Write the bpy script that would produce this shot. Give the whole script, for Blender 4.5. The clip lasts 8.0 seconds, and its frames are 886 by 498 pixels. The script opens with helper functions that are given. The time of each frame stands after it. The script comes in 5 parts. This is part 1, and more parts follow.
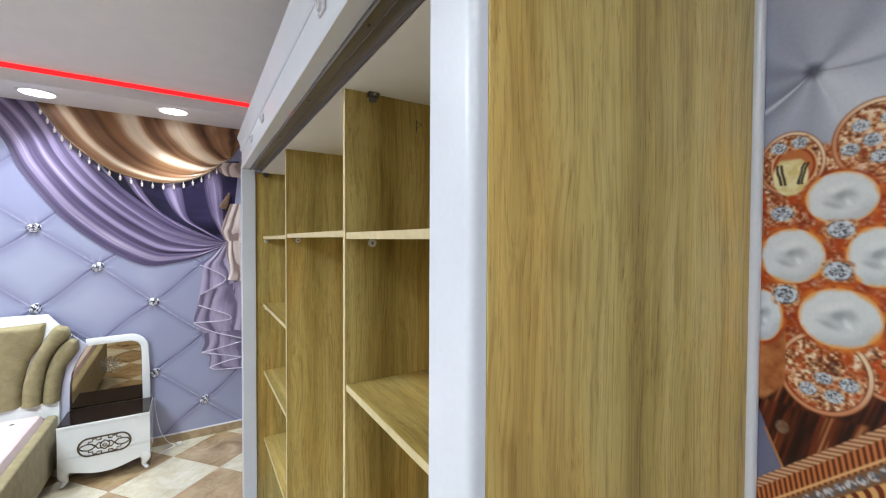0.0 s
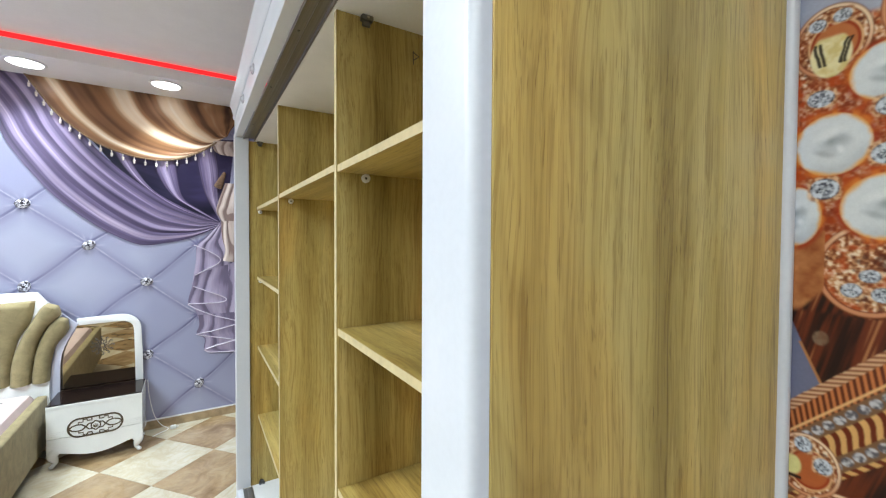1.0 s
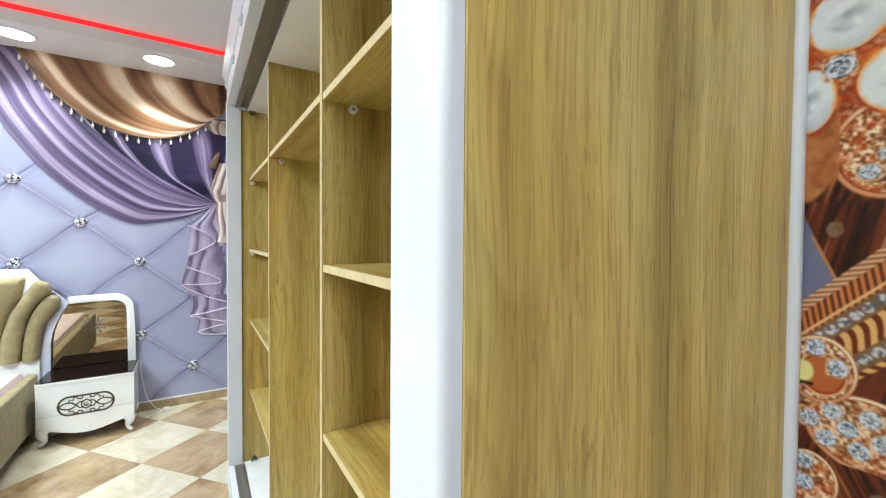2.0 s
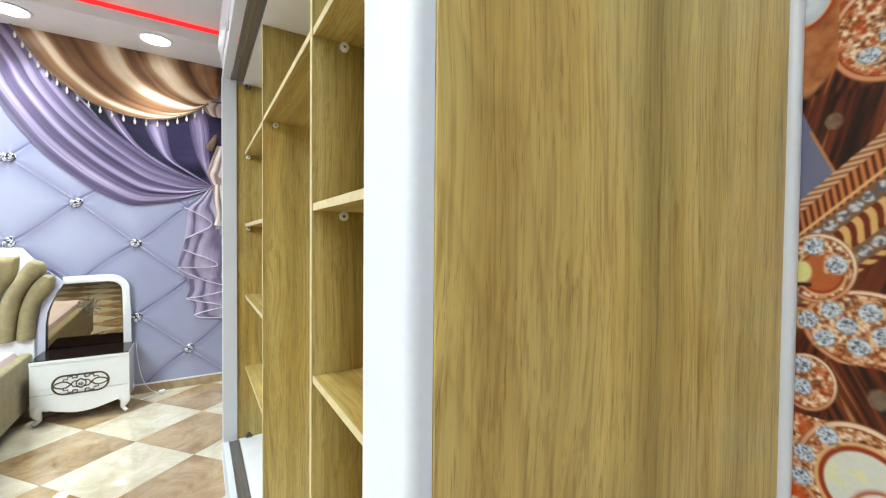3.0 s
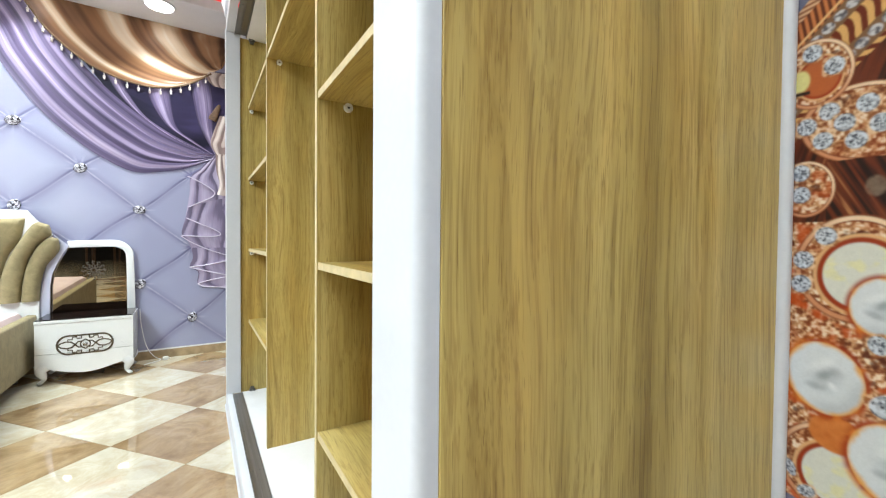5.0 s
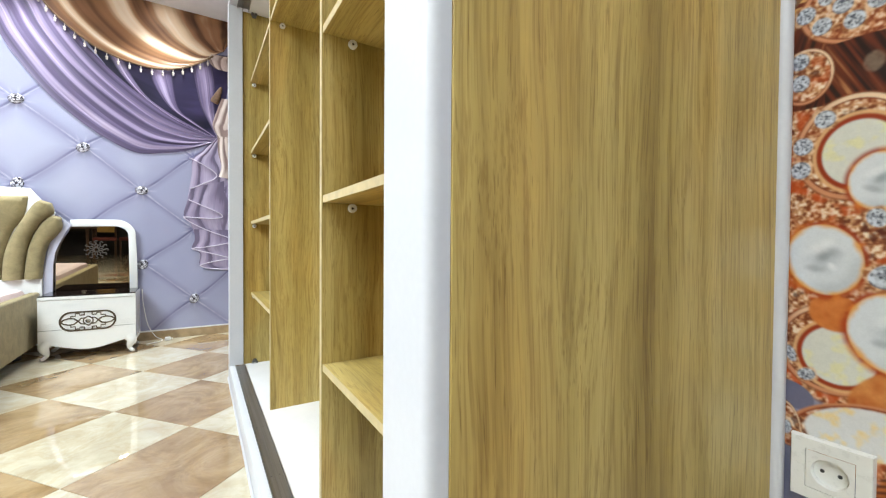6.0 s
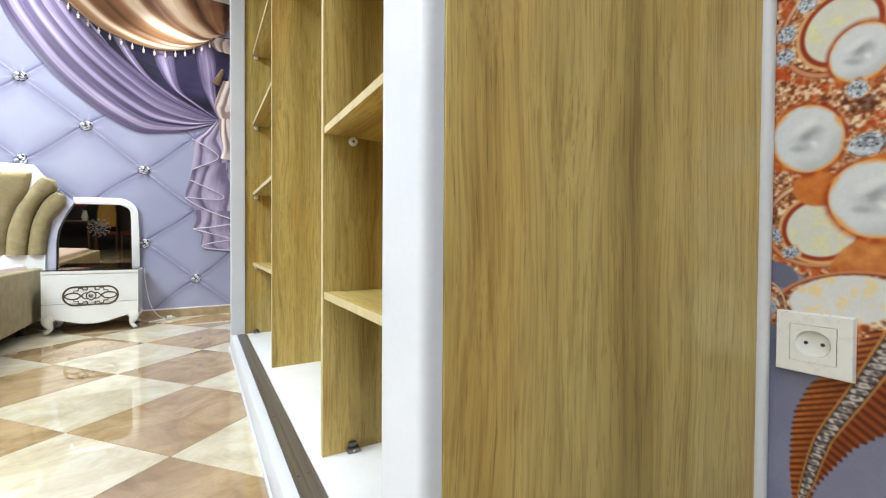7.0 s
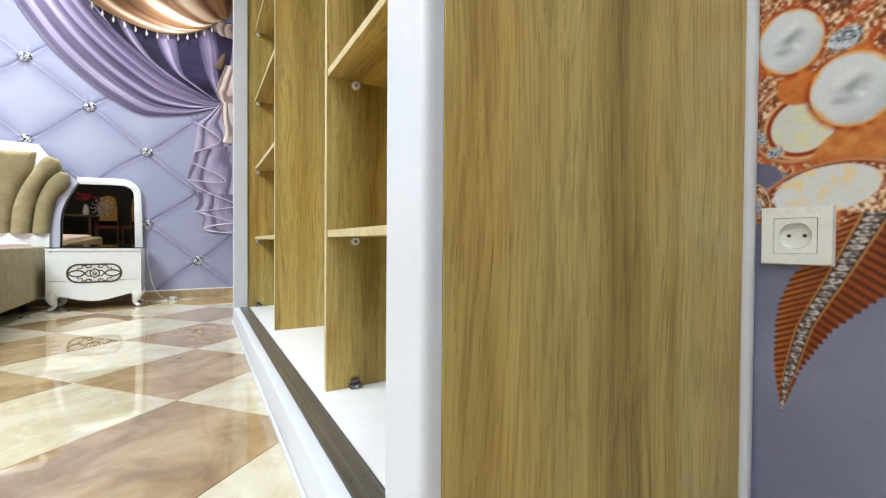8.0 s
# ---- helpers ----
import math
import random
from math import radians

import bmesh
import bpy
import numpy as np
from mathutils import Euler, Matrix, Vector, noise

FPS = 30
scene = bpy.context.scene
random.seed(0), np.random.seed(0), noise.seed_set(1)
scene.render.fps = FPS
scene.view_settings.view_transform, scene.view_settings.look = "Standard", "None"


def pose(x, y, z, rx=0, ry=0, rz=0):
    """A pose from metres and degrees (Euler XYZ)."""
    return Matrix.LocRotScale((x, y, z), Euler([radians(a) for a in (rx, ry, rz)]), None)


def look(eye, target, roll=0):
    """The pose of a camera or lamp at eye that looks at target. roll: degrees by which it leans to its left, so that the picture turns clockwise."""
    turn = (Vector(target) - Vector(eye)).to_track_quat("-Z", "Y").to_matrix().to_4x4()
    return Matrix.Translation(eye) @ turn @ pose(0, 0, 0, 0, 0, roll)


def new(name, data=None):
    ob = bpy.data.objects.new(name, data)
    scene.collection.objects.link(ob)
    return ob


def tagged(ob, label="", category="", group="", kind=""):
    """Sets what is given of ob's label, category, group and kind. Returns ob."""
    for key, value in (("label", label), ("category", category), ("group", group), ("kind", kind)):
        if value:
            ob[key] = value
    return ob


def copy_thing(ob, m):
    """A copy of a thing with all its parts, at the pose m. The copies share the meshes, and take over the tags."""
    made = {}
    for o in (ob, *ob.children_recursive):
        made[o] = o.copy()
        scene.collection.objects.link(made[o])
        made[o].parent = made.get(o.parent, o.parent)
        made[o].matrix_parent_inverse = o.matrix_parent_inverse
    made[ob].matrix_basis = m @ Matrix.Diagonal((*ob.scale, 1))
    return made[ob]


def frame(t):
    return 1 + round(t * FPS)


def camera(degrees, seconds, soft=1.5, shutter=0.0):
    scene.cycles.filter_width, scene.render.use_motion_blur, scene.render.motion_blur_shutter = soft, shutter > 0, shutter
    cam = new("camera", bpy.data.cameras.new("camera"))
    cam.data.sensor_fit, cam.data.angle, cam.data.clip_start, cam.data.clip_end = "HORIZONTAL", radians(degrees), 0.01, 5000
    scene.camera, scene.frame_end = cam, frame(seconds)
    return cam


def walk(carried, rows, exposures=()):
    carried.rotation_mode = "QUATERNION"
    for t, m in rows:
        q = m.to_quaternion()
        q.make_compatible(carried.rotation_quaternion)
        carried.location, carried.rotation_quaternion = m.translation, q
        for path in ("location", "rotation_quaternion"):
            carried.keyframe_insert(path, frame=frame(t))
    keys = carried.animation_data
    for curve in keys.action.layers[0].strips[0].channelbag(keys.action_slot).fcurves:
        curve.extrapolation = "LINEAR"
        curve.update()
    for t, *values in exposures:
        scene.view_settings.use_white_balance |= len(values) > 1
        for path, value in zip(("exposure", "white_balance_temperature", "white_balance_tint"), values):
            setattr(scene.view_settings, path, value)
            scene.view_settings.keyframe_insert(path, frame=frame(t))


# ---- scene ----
cam = camera(95.6, 8.0, soft=1.2)
PATH = [
    (0, (-0.2362, -0.3057, 1.7725), (0.8381, 1.3807, 1.7297), 0.28),
    (0.5, (-0.2172, -0.2766, 1.6914), (0.8576, 1.4095, 1.6487), 0.31),
    (1, (-0.1943, -0.2484, 1.6038), (0.8804, 1.4376, 1.5561), 0.28),
    (1.5, (-0.1709, -0.2280, 1.5177), (0.9037, 1.4581, 1.4691), 0.35),
    (3, (-0.1254, -0.2238, 1.2871), (0.9489, 1.4626, 1.2422), 0.52),
    (3.5, (-0.1228, -0.2288, 1.2160), (0.9503, 1.4584, 1.1719), 0.64),
    (4, (-0.1289, -0.2337, 1.1494), (0.9432, 1.4542, 1.1072), 0.63),
    (5.5, (-0.1429, -0.2393, 0.9293), (0.9258, 1.4508, 0.8878), 0.41),
    (6, (-0.1513, -0.2448, 0.8405), (0.9173, 1.4454, 0.8022), 0.40),
    (6.5, (-0.1565, -0.2555, 0.7472), (0.9106, 1.4357, 0.7132), 0.45),
    (7, (-0.1608, -0.2702, 0.6587), (0.9061, 1.4212, 0.6257), 0.39),
    (7.5, (-0.1689, -0.2844, 0.5704), (0.8965, 1.4079, 0.5381), 0.38),
    (8, (-0.1776, -0.2981, 0.4970), (0.8892, 1.3933, 0.4672), 0.40),
]
EXPOSURE = [(0.0, -0.40, 6150, 9), (1.0, -0.24, 6200, 5), (1.7, -0.1, 6300, 4), (3.0, -0.02, 6350, 4), (4.0, 0.0, 6350, 4), (5.5, 0.02, 6400, 6), (6.5, 0.0, 6450, 7), (8.0, -0.07, 6440, 8)]
walk(cam, [(t, look(eye, target, roll)) for t, eye, target, roll in PATH], EXPOSURE)

# ---- light ----
world = bpy.data.worlds.new("world")
scene.world = world
world.use_nodes = True
sky = world.node_tree.nodes.new("ShaderNodeTexSky")
sky.sky_type, sky.sun_disc, sky.sun_elevation, sky.sun_rotation = "NISHITA", False, radians(50), radians(120)
world.node_tree.links.new(sky.outputs[0], world.node_tree.nodes["Background"].inputs[0])
world.node_tree.nodes["Background"].inputs[1].default_value = 0.08

CEIL, SOFFIT = 2.905, 2.79          # raised ceiling and dropped soffit
LEFT, BACK, FAR, RIGHT = -3.9, -6.0, 3.88, 0.625
SPOT_W, REAR_W, CEILING_FILL_W, SIDE_FILL_W = 10.0, 19.0, 150.0, 10.0
SPOTS = [(-0.32, 3.56), (-1.11, 3.60), (-1.90, 3.60), (-2.70, 3.60), (-0.32, -1.05), (-1.11, -1.05), (-1.90, -1.05), (-2.70, -1.05)]


def lamp(name, x, y, z, size, watts, colour=(0.90, 0.96, 1.0), shape="DISK", size_y=0.1, spread=150):
    data = bpy.data.lights.new(name, "AREA")
    data.shape, data.size, data.energy, data.color, data.spread = shape, size, watts, colour, radians(spread)
    if shape == "RECTANGLE":
        data.size_y = size_y
    ob = new(name, data)
    ob.matrix_basis = pose(x, y, z)
    return ob


for sx, sy in SPOTS:
    lamp("downlight_lamp", sx, sy, SOFFIT - 0.012, 0.17, SPOT_W if sy > 0 else REAR_W, spread=100 if sy > 0 else 160)
# main fill from above, added out of view to brighten bed, floor and posts
lamp("ceiling_panel_lamp", -2.1, 1.3, CEIL - 0.06, 1.15, CEILING_FILL_W, (0.84, 0.95, 1.0), "RECTANGLE", 1.15, 170)
# added cool fill from the left, out of view, to light upright faces evenly
lamp("window_lamp", LEFT + 0.03, -2.1, 1.75, 1.6, SIDE_FILL_W, (0.84, 0.98, 1.0), "RECTANGLE", 2.9, 170).matrix_basis = pose(LEFT + 0.03, -2.1, 1.75, 0, -90, 0)


# ---- materials ----
class Nodes:
    """Short hand for building node materials."""

    def __init__(self, name, rough=0.5, metal=0.0, spec=0.5):
        self.mat = bpy.data.materials.new(name)
        self.mat.use_nodes = True
        self.t = self.mat.node_tree
        self.b = self.t.nodes["Principled BSDF"]
        self.b.inputs["Roughness"].default_value = rough
        self.b.inputs["Metallic"].default_value = metal
        self.b.inputs["Specular IOR Level"].default_value = spec

    def add(self, kind):
        return self.t.nodes.new(kind)

    def link(self, a, b):
        self.t.links.new(a, b)

    def coords(self, scale=(1, 1, 1), rot=(0, 0, 0), shift=True, kind="Object"):
        tc, mp = self.add("ShaderNodeTexCoord"), self.add("ShaderNodeMapping")
        mp.inputs["Scale"].default_value, mp.inputs["Rotation"].default_value = scale, rot
        self.link(tc.outputs[kind], mp.inputs["Vector"])
        if shift:
            info, mul = self.add("ShaderNodeObjectInfo"), self.add("ShaderNodeVectorMath")
            mul.operation = "SCALE"
            mul.inputs[0].default_value = (13.0, 7.0, 5.0)
            self.link(info.outputs["Random"], mul.inputs["Scale"])
            self.link(mul.outputs[0], mp.inputs["Location"])
        return mp.outputs[0]

    def noise(self, vec, scale, detail=3.0, rough=0.55, distort=0.0):
        n = self.add("ShaderNodeTexNoise")
        n.inputs["Scale"].default_value, n.inputs["Detail"].default_value = scale, detail
        n.inputs["Roughness"].default_value, n.inputs["Distortion"].default_value = rough, distort
        self.link(vec, n.inputs["Vector"])
        return n.outputs["Fac"]

    def ramp(self, fac, stops, smooth=False):
        r = self.add("ShaderNodeValToRGB")
        r.color_ramp.interpolation = "EASE" if smooth else "LINEAR"
        while len(r.color_ramp.elements) < len(stops):
            r.color_ramp.elements.new(0.5)
        for e, (p, c) in zip(r.color_ramp.elements, stops):
            e.position, e.color = p, (*c, 1) if len(c) == 3 else (c[0], c[0], c[0], 1)
        self.link(fac, r.inputs[0])
        return r.outputs[0]

    def mix(self, a, b, fac, mode="MIX"):
        m = self.add("ShaderNodeMix")
        m.data_type, m.blend_type = "RGBA", mode
        for value, slot in ((a, 6), (b, 7), (fac, 0)):
            if isinstance(value, (int, float)):
                m.inputs[slot].default_value = value
            elif isinstance(value, tuple):
                m.inputs[slot].default_value = (*value, 1)
            else:
                self.link(value, m.inputs[slot])
        return m.outputs[2]

    def bump(self, fac, strength, distance=0.002):
        b = self.add("ShaderNodeBump")
        b.inputs["Strength"].default_value, b.inputs["Distance"].default_value = strength, distance
        self.link(fac, b.inputs["Height"])
        self.link(b.outputs[0], self.b.inputs["Normal"])

    def colour(self, c):
        if isinstance(c, tuple):
            self.b.inputs["Base Color"].default_value = (*c, 1)
        else:
            self.link(c, self.b.inputs["Base Color"])
        return self

    def rough(self, fac, lo, hi):
        m = self.add("ShaderNodeMapRange")
        m.inputs["To Min"].default_value, m.inputs["To Max"].default_value = lo, hi
        self.link(fac, m.inputs["Value"])
        self.link(m.outputs[0], self.b.inputs["Roughness"])


def plain(name, colour, rough=0.5, metal=0.0, vary=0.06, scale=9.0, bump=0.0, coat=0.0):
    """One colour with soft uneven tone and handled gloss."""
    n = Nodes(name, rough, metal)
    v = n.coords()
    big, fine = n.noise(v, scale, 4), n.noise(v, scale * 14, 3)
    lo, hi = tuple(c * (1 - vary) for c in colour), tuple(min(1.0, c * (1 + vary)) for c in colour)
    c = n.ramp(big, [(0.3, lo), (0.7, hi)])
    n.colour(n.mix(c, n.ramp(fine, [(0.3, (0.94, 0.94, 0.94)), (0.7, (1, 1, 1))]), 0.6, "MULTIPLY"))
    n.rough(fine, max(0.02, rough - 0.06), min(1, rough + 0.08))
    if bump:
        n.bump(fine, bump, 0.001)
    n.b.inputs["Coat Weight"].default_value = coat
    return n.mat


def oak(name, axis="z"):
    """Oak-print laminate: staves of different tone, cathedral figure, streaks and short pores that bend along the given axis."""
    n = Nodes(name, 0.42, 0.0, 0.4)
    pick = lambda across, along: {"z": (across, across, along), "y": (across, along, across)}[axis]
    base = n.coords()
    bend = n.add("ShaderNodeTexNoise")
    bend.inputs["Scale"].default_value, bend.inputs["Detail"].default_value = 1.0, 2.0
    stretch = n.add("ShaderNodeMapping")
    stretch.inputs["Scale"].default_value = pick(7.0, 1.7)
    n.link(base, stretch.inputs["Vector"]), n.link(stretch.outputs[0], bend.inputs["Vector"])
    off, scaled, moved = n.add("ShaderNodeVectorMath"), n.add("ShaderNodeVectorMath"), n.add("ShaderNodeVectorMath")
    off.operation, scaled.operation, moved.operation = "SUBTRACT", "SCALE", "ADD"
    off.inputs[1].default_value, scaled.inputs["Scale"].default_value = (0.5, 0.5, 0.5), 0.070
    n.link(bend.outputs["Color"], off.inputs[0]), n.link(off.outputs[0], scaled.inputs[0])
    n.link(base, moved.inputs[0]), n.link(scaled.outputs[0], moved.inputs[1])

    def grain(across, along, bent=True):
        m = n.add("ShaderNodeMapping")
        m.inputs["Scale"].default_value = pick(across, along)
        n.link(moved.outputs[0] if bent else base, m.inputs["Vector"])
        return m.outputs[0]

    stave = n.noise(grain(12, 0.08, False), 1.0, 2, 0.5)
    broad = n.noise(grain(7, 0.8), 1.0, 3, 0.55, 0.3)
    streak = n.noise(grain(46, 1.3), 1.0, 5, 0.7, 0.35)
    fine = n.noise(grain(210, 4.0), 1.0, 3, 0.7)
    pore = n.noise(grain(380, 16), 1.0, 2, 0.6)
    hue = n.noise(grain(4.5, 1.3), 1.0, 2, 0.5)
    flake = n.noise(grain(22, 36), 1.0, 2, 0.6)
    rings = n.noise(grain(5.2, 0.75), 1.0, 1, 0.4)
    # growth rings: the contour lines of a long smooth field make the cathedral figure
    cut = n.add("ShaderNodeMath")
    cut.operation, cut.inputs[1].default_value = "MULTIPLY", 11.0
    part_of = n.add("ShaderNodeMath")
    part_of.operation = "FRACT"
    n.link(rings, cut.inputs[0]), n.link(cut.outputs[0], part_of.inputs[0])
    c = n.ramp(stave, [(0.32, (0.356, 0.256, 0.074)), (0.45, (0.462, 0.346, 0.108)), (0.55, (0.520, 0.398, 0.134)), (0.68, (0.590, 0.468, 0.178))], True)
    c = n.mix(c, n.ramp(broad, [(0.28, (0.72, 0.69, 0.62)), (0.5, (1, 1, 1)), (0.72, (1.10, 1.09, 1.04))], True), 0.75, "MULTIPLY")
    c = n.mix(c, n.ramp(hue, [(0.34, (1.09, 0.95, 0.78)), (0.50, (1, 1, 1)), (0.66, (0.93, 0.97, 1.02))], True), 0.75, "MULTIPLY")
    figure = n.ramp(part_of.outputs[0], [(0.0, (0.66, 0.59, 0.46)), (0.16, (0.86, 0.82, 0.74)), (0.45, (1, 1, 1)), (0.9, (1.04, 1.03, 1.0)), (1.0, (0.74, 0.67, 0.55))])
    c = n.mix(c, figure, n.ramp(broad, [(0.40, (0.40,)), (0.62, (0.14,))]), "MULTIPLY")
    c = n.mix(c, n.ramp(streak, [(0.30, (0.56, 0.50, 0.41)), (0.44, (0.92, 0.90, 0.86)), (0.52, (1, 1, 1)), (0.68, (1.10, 1.08, 1.03))]), 0.74, "MULTIPLY")
    c = n.mix(c, n.ramp(fine, [(0.36, (0.62, 0.53, 0.42)), (0.52, (1, 1, 1))]), 0.66, "MULTIPLY")
    c = n.mix(c, n.ramp(flake, [(0.5, (1, 1, 1)), (0.75, (1.10, 1.08, 1.05))]), 0.5, "MULTIPLY")
    c = n.mix(c, n.ramp(pore, [(0.31, (0.45, 0.38, 0.28)), (0.38, (1, 1, 1))]), 0.55, "MULTIPLY")
    n.colour(c)
    n.rough(fine, 0.34, 0.5)
    n.bump(fine, 0.12, 0.0006)
    return n.mat


def printed(name, rough=0.42):
    """Printed wallpaper or cloth: the ink colours are stored on the mesh as 'ink'."""
    n = Nodes(name, rough, 0.0, 0.35)
    ink = n.add("ShaderNodeAttribute")
    ink.attribute_name = "ink"
    weave = n.noise(n.coords(), 420, 2)
    n.colour(n.mix(ink.outputs["Color"], n.ramp(weave, [(0.3, (0.93, 0.93, 0.93)), (0.7, (1, 1, 1))]), 0.7, "MULTIPLY"))
    n.bump(weave, 0.06, 0.0006)
    return n.mat


def marble_tile(name, light):
    """Polished porcelain with veined marble print."""
    n = Nodes(name, 0.03, 0.0, 1.0)
    v = n.coords(kind="Object")
    v2 = n.coords((1.0, 1.15, 1.0), (0, 0, radians(25)))
    cloud, vein, grain = n.noise(v, 5.0, 5, 0.6, 0.6), n.noise(v2, 5.0, 7, 0.66, 0.9), n.noise(v, 60, 3)
    if light:
        c = n.ramp(cloud, [(0.25, (0.48, 0.415, 0.30)), (0.5, (0.60, 0.545, 0.42)), (0.75, (0.68, 0.64, 0.53))])
        c = n.mix(c, n.ramp(vein, [(0.42, (1, 1, 1)), (0.5, (0.88, 0.80, 0.68)), (0.58, (1, 1, 1))]), 0.6, "MULTIPLY")
    else:
        c = n.ramp(cloud, [(0.25, (0.22, 0.135, 0.062)), (0.5, (0.355, 0.245, 0.132)), (0.75, (0.47, 0.355, 0.215))])
        c = n.mix(c, n.ramp(vein, [(0.40, (0.78, 0.70, 0.62)), (0.5, (1.0, 1.0, 1.0)), (0.56, (1.22, 1.20, 1.15)), (0.62, (1, 1, 1))]), 0.55, "MULTIPLY")
    n.colour(n.mix(c, n.ramp(grain, [(0.3, (0.92, 0.9, 0.88)), (0.7, (1, 1, 1))]), 0.5, "MULTIPLY"))
    n.rough(cloud, 0.012, 0.05)
    n.b.inputs["Coat Weight"].default_value, n.b.inputs["Coat Roughness"].default_value = 0.25, 0.012
    return n.mat


def velvet(name, colour):
    n = Nodes(name, 0.9, 0.0, 0.2)
    v = n.coords()
    nap, fine = n.noise(v, 16, 4, 0.6, 0.5), n.noise(v, 500, 2)
    c = n.ramp(nap, [(0.3, tuple(x * 0.8 for x in colour)), (0.7, tuple(min(1, x * 1.18) for x in colour))])
    n.colour(n.mix(c, n.ramp(fine, [(0.3, (0.8, 0.8, 0.8)), (0.7, (1, 1, 1))]), 0.8, "MULTIPLY"))
    n.b.inputs["Sheen Weight"].default_value = 0.08
    n.bump(fine, 0.3, 0.001)
    return n.mat


def glow(name, colour, strength):
    n = Nodes(name)
    n.b.inputs["Emission Color"].default_value, n.b.inputs["Emission Strength"].default_value = (*colour, 1), strength
    return n.colour(colour).mat


OAK_Z, OAK_Y = oak("oak_laminate_upright"), oak("oak_laminate_flat", "y")
OAK_EDGE = plain("oak_edge_band", (0.56, 0.45, 0.24), 0.45, vary=0.12, scale=30)
WHITE_PVC = plain("white_foil", (0.61, 0.62, 0.66), 0.34, vary=0.02, coat=0.08)
WHITE_BOARD = plain("white_board", (0.80, 0.80, 0.82), 0.4, vary=0.03)
CEILING = plain("ceiling_paint", (0.80, 0.78, 0.76), 0.7, vary=0.02, bump=0.1)
SOFFIT_M = plain("soffit_paint", (0.82, 0.81, 0.81), 0.35, vary=0.02)
WALL_PLAIN = plain("plain_wall", (0.52, 0.51, 0.56), 0.6, vary=0.05, bump=0.2)
WALL_DARK = plain("dark_wall", (0.022, 0.016, 0.013), 0.6, vary=0.2)
alu_n = Nodes("brushed_aluminium", 0.34, 0.8)
alu_line = alu_n.noise(alu_n.coords((160, 1.5, 160)), 1.0, 3)
alu_n.colour(alu_n.ramp(alu_line, [(0.3, (0.22, 0.205, 0.195)), (0.7, (0.30, 0.285, 0.275))]))
ALU = alu_n.mat
ALU_DARK = plain("dark_aluminium", (0.20, 0.20, 0.21), 0.35, 1.0, vary=0.1)
NICKEL = plain("nickel", (0.55, 0.53, 0.5), 0.25, 1.0)
PLASTIC_W = plain("white_plastic", (0.80, 0.80, 0.77), 0.28, vary=0.015)
PLASTIC_D = plain("dark_plastic", (0.05, 0.05, 0.055), 0.4)
CLEAR_GREY = plain("grey_plastic", (0.60, 0.58, 0.62), 0.25)
LACQUER = plain("white_lacquer", (0.84, 0.84, 0.83), 0.16, vary=0.02, coat=0.5)
LILAC_GLOSS = plain("pale_lilac_lacquer", (0.55, 0.56, 0.68), 0.12, vary=0.05, coat=0.6)
ORNAMENT = plain("antique_bronze", (0.10, 0.072, 0.045), 0.4, 0.5, vary=0.2)
VELVET = velvet("olive_beige_velvet", (0.31, 0.255, 0.135))
PINK = plain("pink_mattress_cloth", (0.60, 0.48, 0.47), 0.8, vary=0.05, bump=0.3)
BLACK_GLASS = plain("dark_glass_top", (0.012, 0.007, 0.006), 0.02, vary=0.05)
GROUT = plain("grout", (0.40, 0.33, 0.24), 0.6)
SKIRT = plain("skirting_tile", (0.40, 0.29, 0.17), 0.12, vary=0.25, scale=14)
BLACK_GLASS.node_tree.nodes["Principled BSDF"].inputs["Specular IOR Level"].default_value = 0.3
TILE_L, TILE_D = marble_tile("light_marble_tile", True), marble_tile("brown_marble_tile", False)
PRINT, PRINT_SATIN = printed("printed_wallpaper"), printed("printed_satin", 0.34)
mirror_n = Nodes("mirror_glass", 0.0, 1.0)
MIRROR = mirror_n.colour((0.50, 0.43, 0.33)).mat
LED = glow("red_led", (1.0, 0.012, 0.016), 1.5)
DISC = glow("downlight_disc", (1.0, 0.98, 0.96), 14.0)
FILL_PANEL = glow("fill_panel", (0.95, 0.97, 1.0), 4.0)


# ---- mesh tools ----
def box(bm, x0, x1, y0, y1, z0, z1):
    vs = [bm.verts.new((x, y, z)) for x in (x0, x1) for y in (y0, y1) for z in (z0, z1)]
    for f in ((0, 1, 3, 2), (4, 6, 7, 5), (0, 4, 5, 1), (2, 3, 7, 6), (0, 2, 6, 4), (1, 5, 7, 3)):
        bm.faces.new([vs[i] for i in f])
    return bm


def boxed(x0, x1, y0, y1, z0, z1, bevel=0.0, seg=2):
    bm = box(bmesh.new(), x0, x1, y0, y1, z0, z1)
    if bevel:
        bmesh.ops.bevel(bm, geom=bm.edges[:], offset=bevel, segments=seg, profile=0.5, affect="EDGES")
    return bm


def prism(outline, a, b, axis="y", bevel=0.0, seg=2):
    """A closed outline pushed from a to b along an axis. The outline holds the other two coordinates in order."""
    put = {"x": lambda p, s: (s, p[0], p[1]), "y": lambda p, s: (p[0], s, p[1]), "z": lambda p, s: (p[0], p[1], s)}[axis]
    bm = bmesh.new()
    lo, hi = [bm.verts.new(put(p, a)) for p in outline], [bm.verts.new(put(p, b)) for p in outline]
    bm.faces.new(lo), bm.faces.new(hi[::-1])
    for i in range(len(outline)):
        j = (i + 1) % len(outline)
        bm.faces.new((lo[i], hi[i], hi[j], lo[j]))
    bmesh.ops.recalc_face_normals(bm, faces=bm.faces[:])
    if bevel:
        rims = [e for e in bm.edges if len(e.link_faces) == 2 and any(len(f.verts) > 4 for f in e.link_faces)]
        bmesh.ops.bevel(bm, geom=rims, offset=bevel, segments=seg, profile=0.5, affect="EDGES")
    return bm


